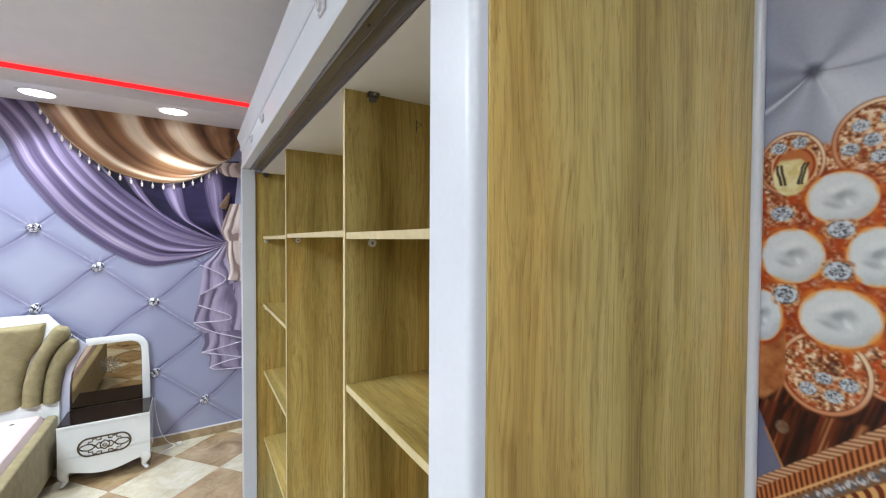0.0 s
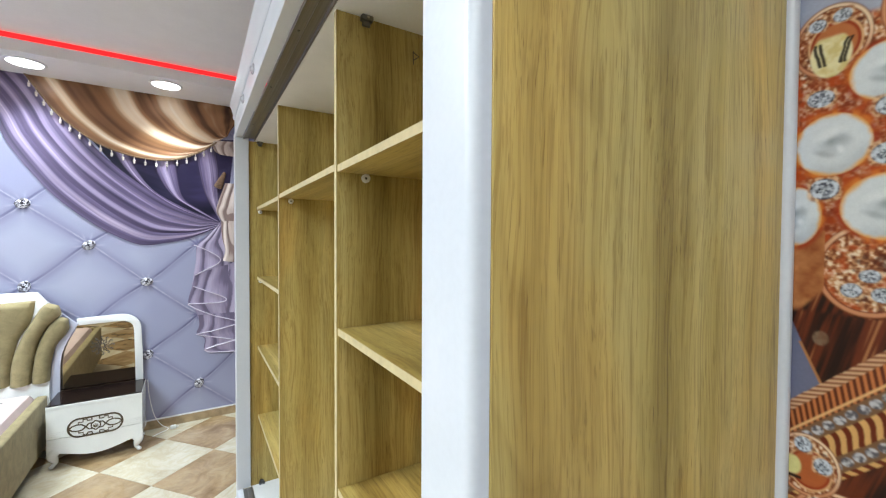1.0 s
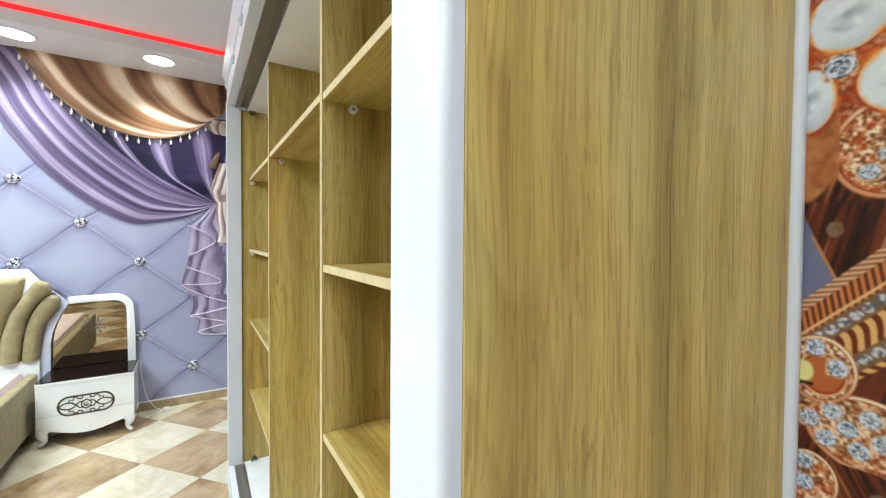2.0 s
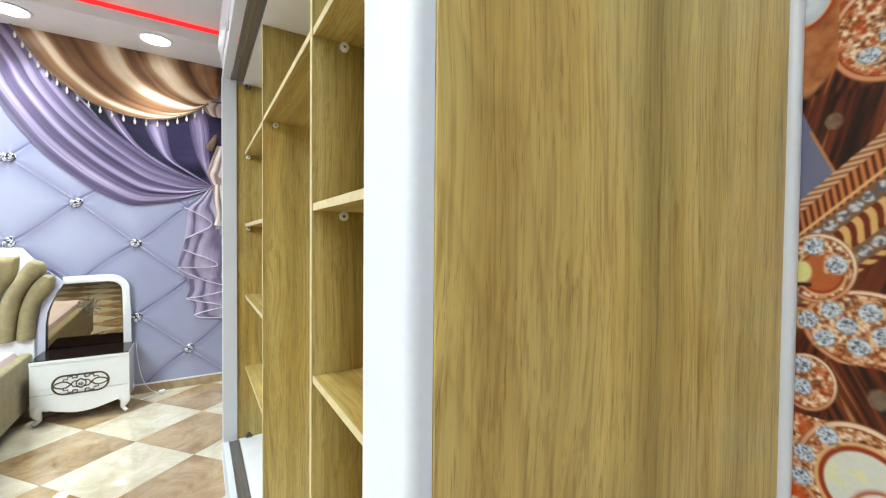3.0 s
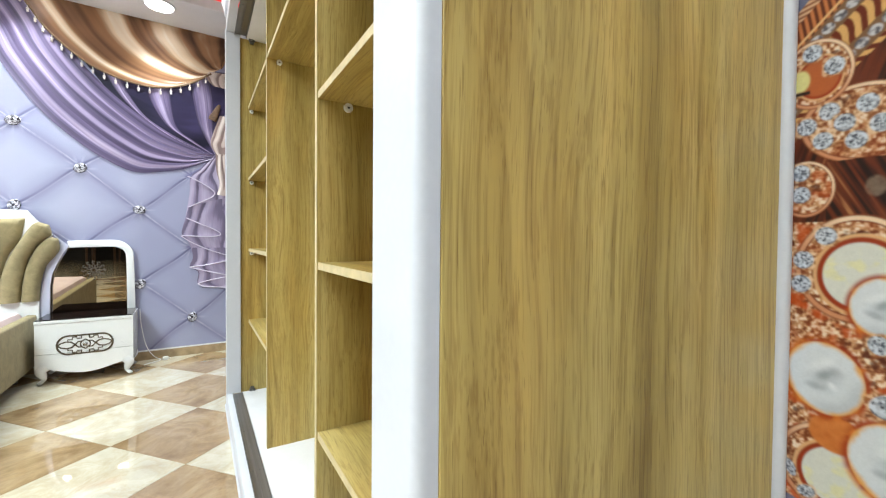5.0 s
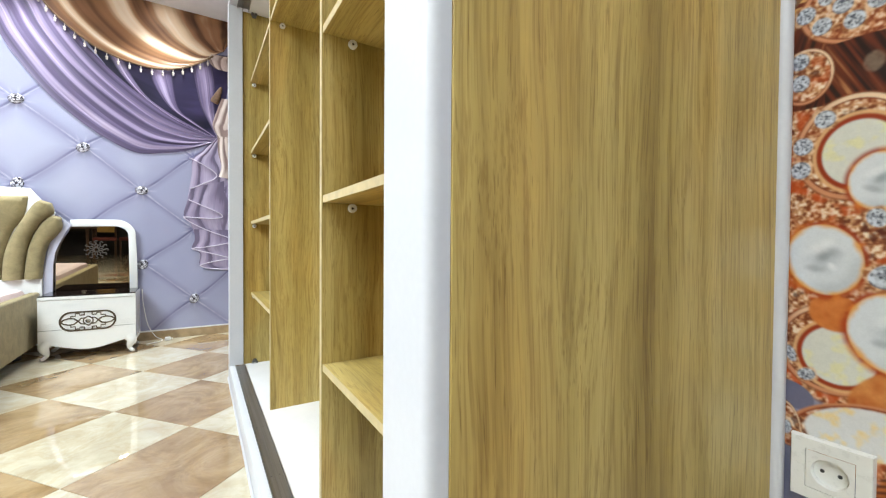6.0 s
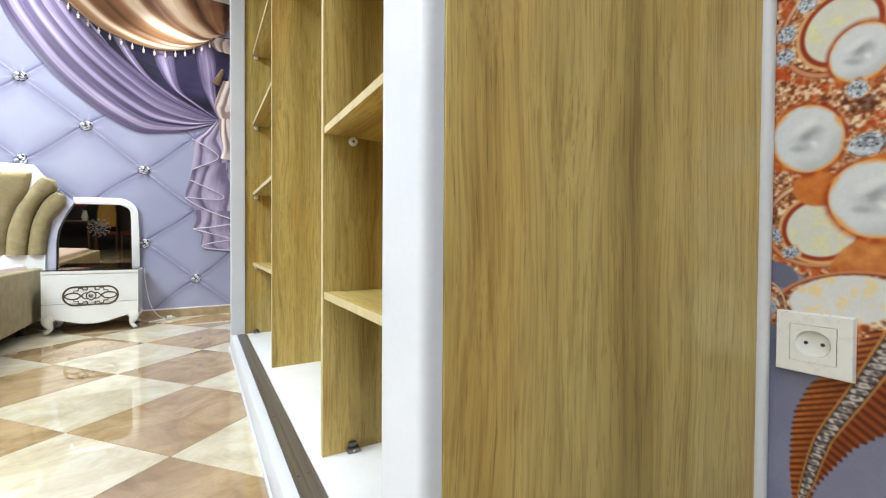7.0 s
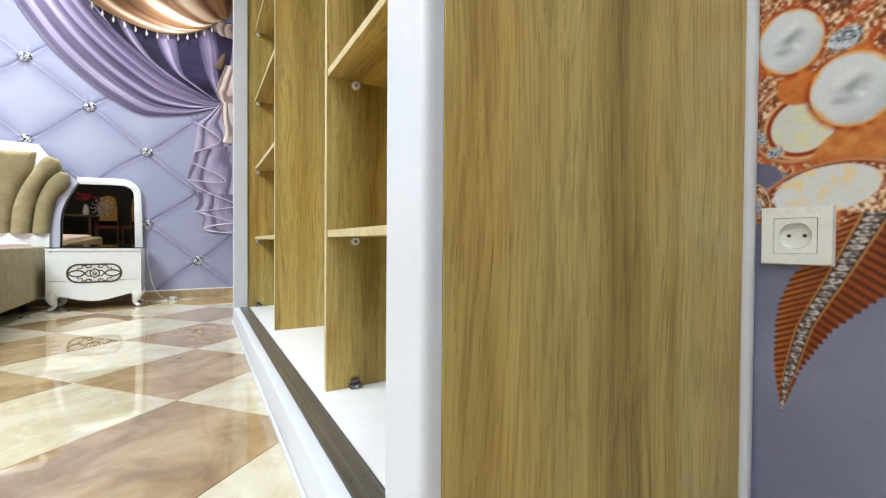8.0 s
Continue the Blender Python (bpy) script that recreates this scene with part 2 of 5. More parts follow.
def turned(profile, m=None, n=20):
    """A body of revolution about z from (radius, height) pairs."""
    bm, rings = bmesh.new(), []
    for r, z in profile:
        rings.append([bm.verts.new((r * math.cos(2 * math.pi * i / n), r * math.sin(2 * math.pi * i / n), z)) for i in range(n)] if r > 1e-6 else [bm.verts.new((0, 0, z))])
    for a, b in zip(rings, rings[1:]):
        for i in range(n):
            j = (i + 1) % n
            q = [a[i % len(a)], a[j % len(a)], b[j % len(b)], b[i % len(b)]]
            q = [v for k, v in enumerate(q) if v not in q[:k]]
            if len(q) > 2:
                bm.faces.new(q)
    bmesh.ops.recalc_face_normals(bm, faces=bm.faces[:])
    if m:
        bmesh.ops.transform(bm, matrix=m, verts=bm.verts[:])
    return bm


def tube(points, r, n=8, closed=False):
    """A round bar along points; r may be a number or a function of 0..1."""
    bm, rings, pts = bmesh.new(), [], [Vector(p) for p in points]
    for i, p in enumerate(pts):
        a, b = (pts[i - 1], pts[(i + 1) % len(pts)]) if closed else (pts[max(i - 1, 0)], pts[min(i + 1, len(pts) - 1)])
        d = (b - a).normalized()
        u = d.orthogonal().normalized() if not rings else (last - d * last.dot(d)).normalized()
        last, w = u, d.cross(u)
        rr = r(i / (len(pts) - 1)) if callable(r) else r
        rings.append([bm.verts.new(p + rr * (math.cos(k) * u + math.sin(k) * w)) for k in (2 * math.pi * j / n for j in range(n))])
    for i in range(len(rings) if closed else len(rings) - 1):
        a, b = rings[i], rings[(i + 1) % len(rings)]
        for j in range(n):
            bm.faces.new((a[j], a[(j + 1) % n], b[(j + 1) % n], b[j]))
    if not closed:
        bm.faces.new(rings[0][::-1]), bm.faces.new(rings[-1])
    bmesh.ops.recalc_face_normals(bm, faces=bm.faces[:])
    return bm


def joined(*bms):
    out = bmesh.new()
    for b in bms:
        me = bpy.data.meshes.new("joint")
        b.to_mesh(me)
        out.from_mesh(me)
        b.free()
        bpy.data.meshes.remove(me)
    return out


def mesh_of(name, bm, material, smooth=True):
    me = bpy.data.meshes.new(name)
    bm.to_mesh(me)
    bm.free()
    me.materials.append(material)
    if smooth:
        me.shade_smooth()
        me.set_sharp_from_angle(angle=radians(35))
    return me


def part(name, bm, material, parent, label="", smooth=True):
    ob = new(name, mesh_of(name, bm, material, smooth))
    ob.parent = parent
    return tagged(ob, label)


def thing(name, m, label, category, group="", kind=""):
    ob = new(name)
    ob.empty_display_size = 0.1
    ob.matrix_basis = m
    return tagged(ob, label, category, group, kind)


def structure(name, bm, material, label, category="", smooth=False):
    ob = new(name, mesh_of(name, bm, material, smooth))
    return tagged(ob, label, category, kind="structure")


def inked(name, xs, zs, place, ink, material, parent, label=""):
    """A sheet over the grid xs by zs: place(X, Z) gives the points, ink(X, Z) the printed colour of each."""
    X, Z = np.meshgrid(xs, zs)
    pts, col = place(X, Z), ink(X, Z)
    h, w = X.shape
    i = (np.arange(h - 1)[:, None] * w + np.arange(w - 1)[None]).ravel()
    me = bpy.data.meshes.new(name)
    faces = np.stack([i, i + 1, i + w + 1, i + w], 1)
    me.vertices.add(h * w)
    me.vertices.foreach_set("co", np.stack(pts, -1).astype(np.float32).ravel())
    me.loops.add(faces.size)
    me.loops.foreach_set("vertex_index", faces.astype(np.int32).ravel())
    me.polygons.add(len(faces))
    me.polygons.foreach_set("loop_start", np.arange(0, faces.size, 4, dtype=np.int32))
    me.update(calc_edges=True)
    attr = me.color_attributes.new("ink", "FLOAT_COLOR", "POINT")
    attr.data.foreach_set("color", np.concatenate([np.clip(col, 0, 1), np.ones((h, w, 1))], -1).astype(np.float32).ravel())
    me.materials.append(material)
    me.shade_smooth()
    ob = new(name, me)
    ob.parent = parent
    return tagged(ob, label)


def speckle(X, Z, scale, seed=0, octaves=3):
    """Smooth value noise on arrays, 0 to 1."""
    out, amp, total = np.zeros_like(X, dtype=float), 1.0, 0.0
    for o in range(octaves):
        a, b = X * scale * 2**o + 17.3 * seed, Z * scale * 2**o + 9.1 * seed
        ia, ib = np.floor(a).astype(int), np.floor(b).astype(int)
        fa, fb = a - ia, b - ib
        fa, fb = fa * fa * (3 - 2 * fa), fb * fb * (3 - 2 * fb)
        rnd = lambda p, q: np.modf(np.abs(np.sin(p * 127.1 + q * 311.7 + seed * 74.7 + o * 13.9) * 43758.547))[0]
        out += amp * ((rnd(ia, ib) * (1 - fa) + rnd(ia + 1, ib) * fa) * (1 - fb) + (rnd(ia, ib + 1) * (1 - fa) + rnd(ia + 1, ib + 1) * fa) * fb)
        total, amp = total + amp, amp * 0.5
    return out / total


def lerp(a, b, k):
    return a + (b - a) * k[..., None]


def rgb(r, g, b):
    """Ink from screen values 0 to 255."""
    return np.array([((c / 255 + 0.055) / 1.055) ** 2.4 if c > 10 else c / 3294 for c in (r, g, b)])


def step(a, b, x):
    k = np.clip((x - a) / (b - a), 0, 1)
    return k * k * (3 - 2 * k)


# ---- room ----
structure("floor_bed", boxed(LEFT - 0.1, RIGHT + 0.1, BACK - 0.1, FAR + 0.1, -0.12, -0.006), GROUT, "grout bed under polished floor tiles", "floor")
structure("ceiling", boxed(LEFT - 0.1, RIGHT + 0.1, BACK - 0.1, FAR + 0.1, CEIL, CEIL + 0.1), CEILING, "matt off-white raised ceiling", "ceiling")
soffit = structure("ceiling_soffit", joined(boxed(LEFT, RIGHT, 3.40, FAR, SOFFIT, CEIL - 0.035, 0.004), boxed(LEFT, RIGHT, -1.38, -0.78, SOFFIT, CEIL - 0.035, 0.004)), SOFFIT_M, "white dropped soffit with recessed downlights", "soffit")
part("led_strip", boxed(LEFT, RIGHT, 3.404, 3.43, CEIL - 0.034, CEIL - 0.002), LED, soffit, "glowing red LED strip")
part("led_strip", boxed(LEFT, RIGHT, -0.81, -0.784, CEIL - 0.034, CEIL - 0.002), LED, soffit, "glowing red LED strip")
structure("wall_far", boxed(LEFT - 0.1, RIGHT + 0.1, FAR + 0.004, FAR + 0.12, -0.006, CEIL), WALL_PLAIN, "plastered wall behind the printed wallpaper", "wall")
structure("wall_right", boxed(RIGHT + 0.004, RIGHT + 0.12, BACK, FAR + 0.004, -0.006, CEIL), WALL_PLAIN, "plastered wall behind the printed wallpaper", "wall")
structure("wall_left", joined(boxed(LEFT - 0.12, LEFT, BACK, -3.6, -0.006, CEIL), boxed(LEFT - 0.12, LEFT, -0.6, FAR, -0.006, CEIL), boxed(LEFT - 0.12, LEFT, -3.6, -0.6, 2.55, CEIL), boxed(LEFT - 0.12, LEFT, -3.6, -0.6, -0.006, 0.92)), WALL_PLAIN, "plain lilac-grey plaster wall with an added window opening", "wall")
# unseen opening and frame, added to go with the side fill lamp
window = tagged(new("window_1"), "added white window frame around the side fill lamp, out of view", "window", kind="structure")
for wy in (-3.6, -2.12, -0.66):
    part("mullion", boxed(LEFT - 0.10, LEFT - 0.05, wy, wy + 0.06, 0.92, 2.55, 0.003), WHITE_BOARD, window)
for wz in (0.92, 2.49):
    part("rail", boxed(LEFT - 0.10, LEFT - 0.05, -3.54, -0.66, wz, wz + 0.06, 0.003), WHITE_BOARD, window)
structure("wall_back", boxed(LEFT - 0.12, RIGHT + 0.12, BACK - 0.12, BACK, -0.006, CEIL), WALL_DARK, "dark showroom back wall", "wall")
# glowing panel added as a body for the ceiling fill, never in view
fill_panel = thing("ceiling_light", pose(-2.1, 1.3, CEIL), "added square white glowing ceiling panel, fill light out of view", "ceiling light")
part("frame", joined(boxed(-0.62, -0.585, -0.62, 0.62, -0.045, 0), boxed(0.585, 0.62, -0.62, 0.62, -0.045, 0), boxed(-0.585, 0.585, -0.62, -0.585, -0.045, 0), boxed(-0.585, 0.585, 0.585, 0.62, -0.045, 0)), WHITE_BOARD, fill_panel)
part("diffuser", boxed(-0.583, 0.583, -0.583, 0.583, -0.03, -0.004), FILL_PANEL, fill_panel, "glowing diffuser")

spot = None
for sx, sy in SPOTS:
    if spot is None:
        spot = thing("downlight", pose(sx, sy, SOFFIT), "round white recessed downlight, lit, in the soffit", "downlight", "downlights")
        part("trim_ring", turned([(0.092, -0.0005), (0.112, -0.0005), (0.110, -0.006), (0.096, -0.009), (0.090, -0.004), (0.092, -0.0005)], n=28), SOFFIT_M, spot)
        part("diffuser", turned([(0.0, -0.002), (0.091, -0.002), (0.091, -0.005), (0.0, -0.006)], n=28), DISC, spot, "glowing diffuser")
    else:
        copy_thing(spot, pose(sx, sy, SOFFIT))

# skirting along the far wall
skirt = structure("baseboard", boxed(LEFT, RIGHT, FAR - 0.012, FAR, 0.0, 0.068, 0.002), SKIRT, "glossy brown tile skirting", "baseboard")
part("edge_strip", boxed(LEFT, RIGHT, FAR - 0.010, FAR, 0.069, 0.080, 0.002), LACQUER, skirt, "white edge strip")

# ---- wardrobe ----
W, D, TOP = 2.49, 0.60, 2.185      # length of the wardrobe, depth, inner height
FLOOR_IN = 0.098
wardrobe = thing("wardrobe", pose(0, 0, 0, 0, 0, -1.1), "large open oak-laminate wardrobe with white frame, empty shelves, doors not fitted", "wardrobe")


def squared(bm):
    """The end panel stands square to the wall, not to the slightly turned front."""
    for v in bm.verts:
        v.co.y += 0.0125 * v.co.x
    return bm


# white corner post with rounded outer edge, front face along y
arc = [(-0.006 + 0.011 - 0.011 * math.cos(a), 0.006 + 0.011 - 0.011 * math.sin(a)) for a in (radians(9 * k) for k in range(11))]
part("corner_post", prism([(-0.006, 0.0865), *arc, (0.0134, 0.006), (0.0134, 0.024), (0.075, 0.024), (0.075, 0.086), (0.072, 0.0885), (-0.004, 0.0885)], 0.0, 2.40, "z"), WHITE_PVC, wardrobe, "glossy white corner post")
far_post = [(0.002, W), (0.0, W - 0.003), (0.0, 2.402), (0.002, 2.40), (0.072, 2.40), (0.074, 2.402), (0.074, W)]
part("corner_post", prism(far_post, 0.10, 2.20, "z"), WHITE_PVC, wardrobe, "glossy white corner post")
part("side_panel", squared(boxed(0.0138, 0.599, 0.0045, 0.0225, 0.0, 2.42, 0.0008, 1)), OAK_Z, wardrobe, "oak-laminate end panel with upright grain")
trim_line = [(0.5995, 0.020), (0.600, 0.0035), (0.6015, -0.003), (0.605, -0.0062), (0.610, -0.0072), (0.616, -0.0072), (0.6178, -0.006), (0.6178, 0.020)]
part("rear_trim", squared(prism(trim_line, 0.0, 2.42, "z")), WHITE_PVC, wardrobe, "white rear trim strip")
part("side_panel", boxed(0.075, 0.60, 2.41, 2.428, FLOOR_IN, TOP, 0.0008, 1), OAK_Z, wardrobe)
part("back_panel", boxed(0.592, 0.60, 0.022, 2.428, FLOOR_IN, TOP), OAK_Z, wardrobe)
part("floor_board", boxed(0.083, 0.592, 0.0245, 2.41, 0.078, FLOOR_IN, 0.0008, 1), WHITE_BOARD, wardrobe, "white floor board")
part("top_board", boxed(0.108, 0.60, 0.022, 2.428, TOP, TOP + 0.02), WHITE_BOARD, wardrobe, "white top board")
part("plinth", prism([(0.0, 0.004), (0.0, 0.0965), (0.0012, 0.0988), (0.0035, 0.100), (0.029, 0.100), (0.029, 0.004)], 0.095, W, "y"), WHITE_PVC, wardrobe, "glossy white plinth")
part("plinth_foot", prism([(-0.006, 0.0), (-0.006, 0.010), (-0.001, 0.016), (-0.001, 0.0)], 0.095, W, "y"), WHITE_PVC, wardrobe, "white sealing strip at the floor")
rail = prism([(0.0305, 0.078), (0.0305, 0.104), (0.033, 0.104), (0.033, 0.096), (0.0545, 0.096), (0.0545, 0.0985), (0.0565, 0.0985), (0.0565, 0.096), (0.079, 0.097), (0.079, 0.102), (0.0815, 0.102), (0.0815, 0.078)], 0.095, 2.40)
bottom_track = part("bottom_track", rail, ALU, wardrobe, "brushed aluminium sliding track")
for sy in (0.35, 0.72, 1.10, 1.48, 1.86, 2.24):
    for sx in (0.044, 0.068):
        part("screw", turned([(0.0, 0.0975), (0.0022, 0.0975), (0.003, 0.096)], Matrix.Translation((sx, sy, 0)), 8), ALU_DARK, bottom_track)
# fascia over the opening: lower lip, flat face, crown
part("fascia", prism([(0.0, 2.212), (0.004, 2.205), (0.042, 2.203), (0.042, 2.215), (0.014, 2.222), (0.014, 2.43), (0.006, 2.43), (0.006, 2.222), (0.0, 2.220)], 0.0, W, "y"), WHITE_PVC, wardrobe, "white fascia board")
part("crown", prism([(0.0135, 2.32), (0.004, 2.318), (-0.002, 2.324), (-0.004, 2.334), (0.0, 2.342), (-0.008, 2.375), (-0.016, 2.392), (-0.018, 2.404), (-0.012, 2.412), (0.0135, 2.414)], -0.004, W + 0.004, "y"), WHITE_PVC, wardrobe, "white crown moulding")
part("crown_return", prism([(0.0, 2.318), (-0.006, 2.324), (-0.008, 2.336), (-0.012, 2.375), (-0.020, 2.392), (-0.022, 2.404), (-0.016, 2.412), (0.0, 2.414)], -0.004, 0.61, "x"), WHITE_PVC, wardrobe, "white crown moulding")
top_rail = prism([(0.044, 2.204), (0.044, 2.190), (0.047, 2.190), (0.047, 2.198), (0.0735, 2.198), (0.0735, 2.194), (0.0765, 2.194), (0.0765, 2.198), (0.104, 2.198), (0.104, 2.186), (0.107, 2.186), (0.107, 2.204)], 0.095, 2.40)
top_track = part("top_track", top_rail, ALU, wardrobe, "brushed aluminium upper sliding track")
for sy in (0.45, 0.95, 1.45, 2.05):
    part("screw", turned([(0.0, 2.1925), (0.003, 2.1925), (0.004, 2.196)], Matrix.Translation((0.060, sy, 0)), 8), ALU_DARK, top_track)
for cy in (0.58, 1.52, 1.92):
    part("clip", joined(boxed(-0.001, 0.006, cy - 0.024, cy + 0.024, 2.262, 2.292, 0.003), turned([(0.0, 0.006), (0.010, 0.006), (0.012, 0.0)], Matrix.Translation((-0.001, cy, 2.277)) @ pose(0, 0, 0, 0, -90, 0), 12)), CLEAR_GREY, wardrobe, "translucent grey plastic clip")

FRONT = 0.114
for dy in (0.770, 1.628):
    divider = part("divider", boxed(FRONT + 0.0015, 0.592, dy, dy + 0.018, FLOOR_IN, TOP, 0.0005, 1), OAK_Z, wardrobe)
    part("edge_band", boxed(FRONT, FRONT + 0.0014, dy, dy + 0.018, FLOOR_IN, TOP), OAK_EDGE, divider, "pale edge band")


def shelf(z, y0, y1):
    board = part("shelf", boxed(FRONT + 0.0045, 0.592, y0, y1, z, z + 0.018, 0.0005, 1), OAK_Y, wardrobe)
    part("edge_band", boxed(FRONT + 0.003, FRONT + 0.0044, y0, y1, z, z + 0.018), OAK_EDGE, board, "pale edge band")


BAYS = [(0.0245, 0.770, 0.192, -0.007), (0.788, 1.628, 0.165, -0.001), (1.646, 2.41, 0.135, -0.007)]
LEVELS = (1.782, 1.362, 0.942, 0.518)
for bay, (y0, y1, rx, drop) in enumerate(BAYS):
    for level, z in enumerate(h + drop for h in LEVELS):
        if bay == 1 and level:
            continue
        shelf(z, y0 + 0.0005, y1 - 0.0005)
        ring = turned([(0.0035, 0.004), (0.0045, 0.010), (0.0095, 0.010), (0.0115, 0.007), (0.0115, 0.0), (0.0035, 0.0)], Matrix.Translation((rx, y1 - 0.0004, z - 0.011)) @ pose(0, 0, 0, 90, 0, 0), 18)
        holder = part("shelf_fitting", ring, PLASTIC_W, wardrobe, "round white plastic shelf fitting")
        part("screw", turned([(0.0, 0.0065), (0.0032, 0.006), (0.0032, 0.0)], Matrix.Translation((rx, y1 - 0.0004, z - 0.011)) @ pose(0, 0, 0, 90, 0, 0), 10), PLASTIC_D, holder)
    for z, up in ((FLOOR_IN, 1), (TOP, -1)) if bay != 1 else ():
        foot = joined(boxed(rx - 0.016, rx + 0.016, y1 - 0.020, y1 - 0.0005, min(z, z + up * 0.014), max(z, z + up * 0.014), 0.003), boxed(rx - 0.011, rx + 0.011, y1 - 0.012, y1 - 0.0005, min(z, z + up * 0.026), max(z, z + up * 0.026), 0.004))
        bracket = part("corner_fitting", foot, ALU_DARK, wardrobe, "dark metal corner fitting")
        part("screw", turned([(0.0, 0.002), (0.004, 0.0015), (0.004, 0.0)], Matrix.Translation((rx, y1 - 0.020, z + up * 0.007)) @ pose(0, 0, 0, 90, 0, 0), 10), NICKEL, bracket)
# handwritten fitter's mark on the first divider
mark = tube([(0.333, 0.7694, 2.134), (0.333, 0.7694, 2.115), (0.334, 0.7694, 2.096)], 0.0012, 6)
mark = joined(mark, tube([(0.333, 0.7694, 2.131), (0.351, 0.7694, 2.121), (0.335, 0.7694, 2.109)], 0.0012, 6))
part("pencil_mark", mark, PLASTIC_D, wardrobe, "dark fitter's mark")

# ---- printed wallpaper on the far wall ----
LILAC, LILAC_D, LILAC_L = rgb(162, 163, 190), rgb(131, 128, 158), rgb(192, 195, 215)
PX, PZ, X0, Z0 = 0.363, 0.61, -0.478, 1.242     # lattice of the tufted print


def tufted(X, Z):
    """Buttoned satin: pale pillows, seams between the buttons with a light and a dark side."""
    warp = 0.012 * np.sin(X * 9 + Z * 4)
    u, v = (X - X0) / (2 * PX) + (Z - Z0 + warp) / PZ, (Z - Z0 + warp) / PZ - (X - X0) / (2 * PX)
    du, dv = u - np.round(u), v - np.round(v)
    seam = np.minimum(np.abs(du), np.abs(dv))
    pillow = np.clip(1 - (np.abs(du) ** 2 + np.abs(dv) ** 2) * 2.2, 0, 1)
    near = np.sqrt(du**2 + dv**2)
    fold = speckle(X, Z, 2.6, 6, 2)
    col = lerp(LILAC, LILAC_L, 0.55 * step(0.02, 0.32, seam) * step(0.25, 0.75, fold))
    col = lerp(col, LILAC_D, 0.5 * step(0.12, 0.0, seam))
    strong = 0.35 + 0.65 * step(0.5, 0.1, np.maximum(np.abs(du), np.abs(dv)) + 0.25 * (fold - 0.5))
    col = lerp(col, rgb(214, 214, 232), strong * np.maximum(0.75 * step(0.011, 0.003, np.abs(du - 0.006)), 0.45 * step(0.010, 0.003, np.abs(dv + 0.010))))
    col = lerp(col, rgb(98, 96, 130), strong * np.maximum(0.35 * step(0.030, 0.004, np.abs(du + 0.018)), 0.85 * step(0.030, 0.004, np.abs(dv - 0.012))))
    spoke = np.arctan2(Z - Z0 - PZ * np.round((Z - Z0) / PZ * 2) / 2, X - X0 - PX * np.round((X - X0) / PX))
    col = lerp(col, rgb(206, 206, 226), 0.45 * step(0.24, 0.05, near) * step(0.45, 0.9, np.sin(spoke * 9 + 5 * fold)))
    col = lerp(col, rgb(112, 110, 150), 0.65 * step(0.13, 0.03, near))
    col *= (0.93 + 0.14 * speckle(X, Z, 3.0, 1))[..., None]
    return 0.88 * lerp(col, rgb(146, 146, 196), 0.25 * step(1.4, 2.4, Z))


mural = thing("wall_mural", pose(0, FAR, 0), "lilac printed wallpaper of buttoned satin with draped curtains", "wallpaper")
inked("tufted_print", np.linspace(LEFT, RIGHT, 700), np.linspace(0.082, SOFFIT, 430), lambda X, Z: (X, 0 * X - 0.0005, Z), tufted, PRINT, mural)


def curve(points, n):
    """A smooth line of n points through the given ones."""
    p = np.array([points[0], *points, points[-1]], float)
    p[0], p[-1] = 2 * p[1] - p[2], 2 * p[-2] - p[-3]
    s = np.linspace(0, len(points) - 1.0001, n)
    i = s.astype(int)
    f = (s - i)[:, None]
    a, b, c, d = p[i], p[i + 1], p[i + 2], p[i + 3]
    return 0.5 * (2 * b + (c - a) * f + (2 * a - 5 * b + 4 * c - d) * f**2 + (3 * b - a - 3 * c + d) * f**3)


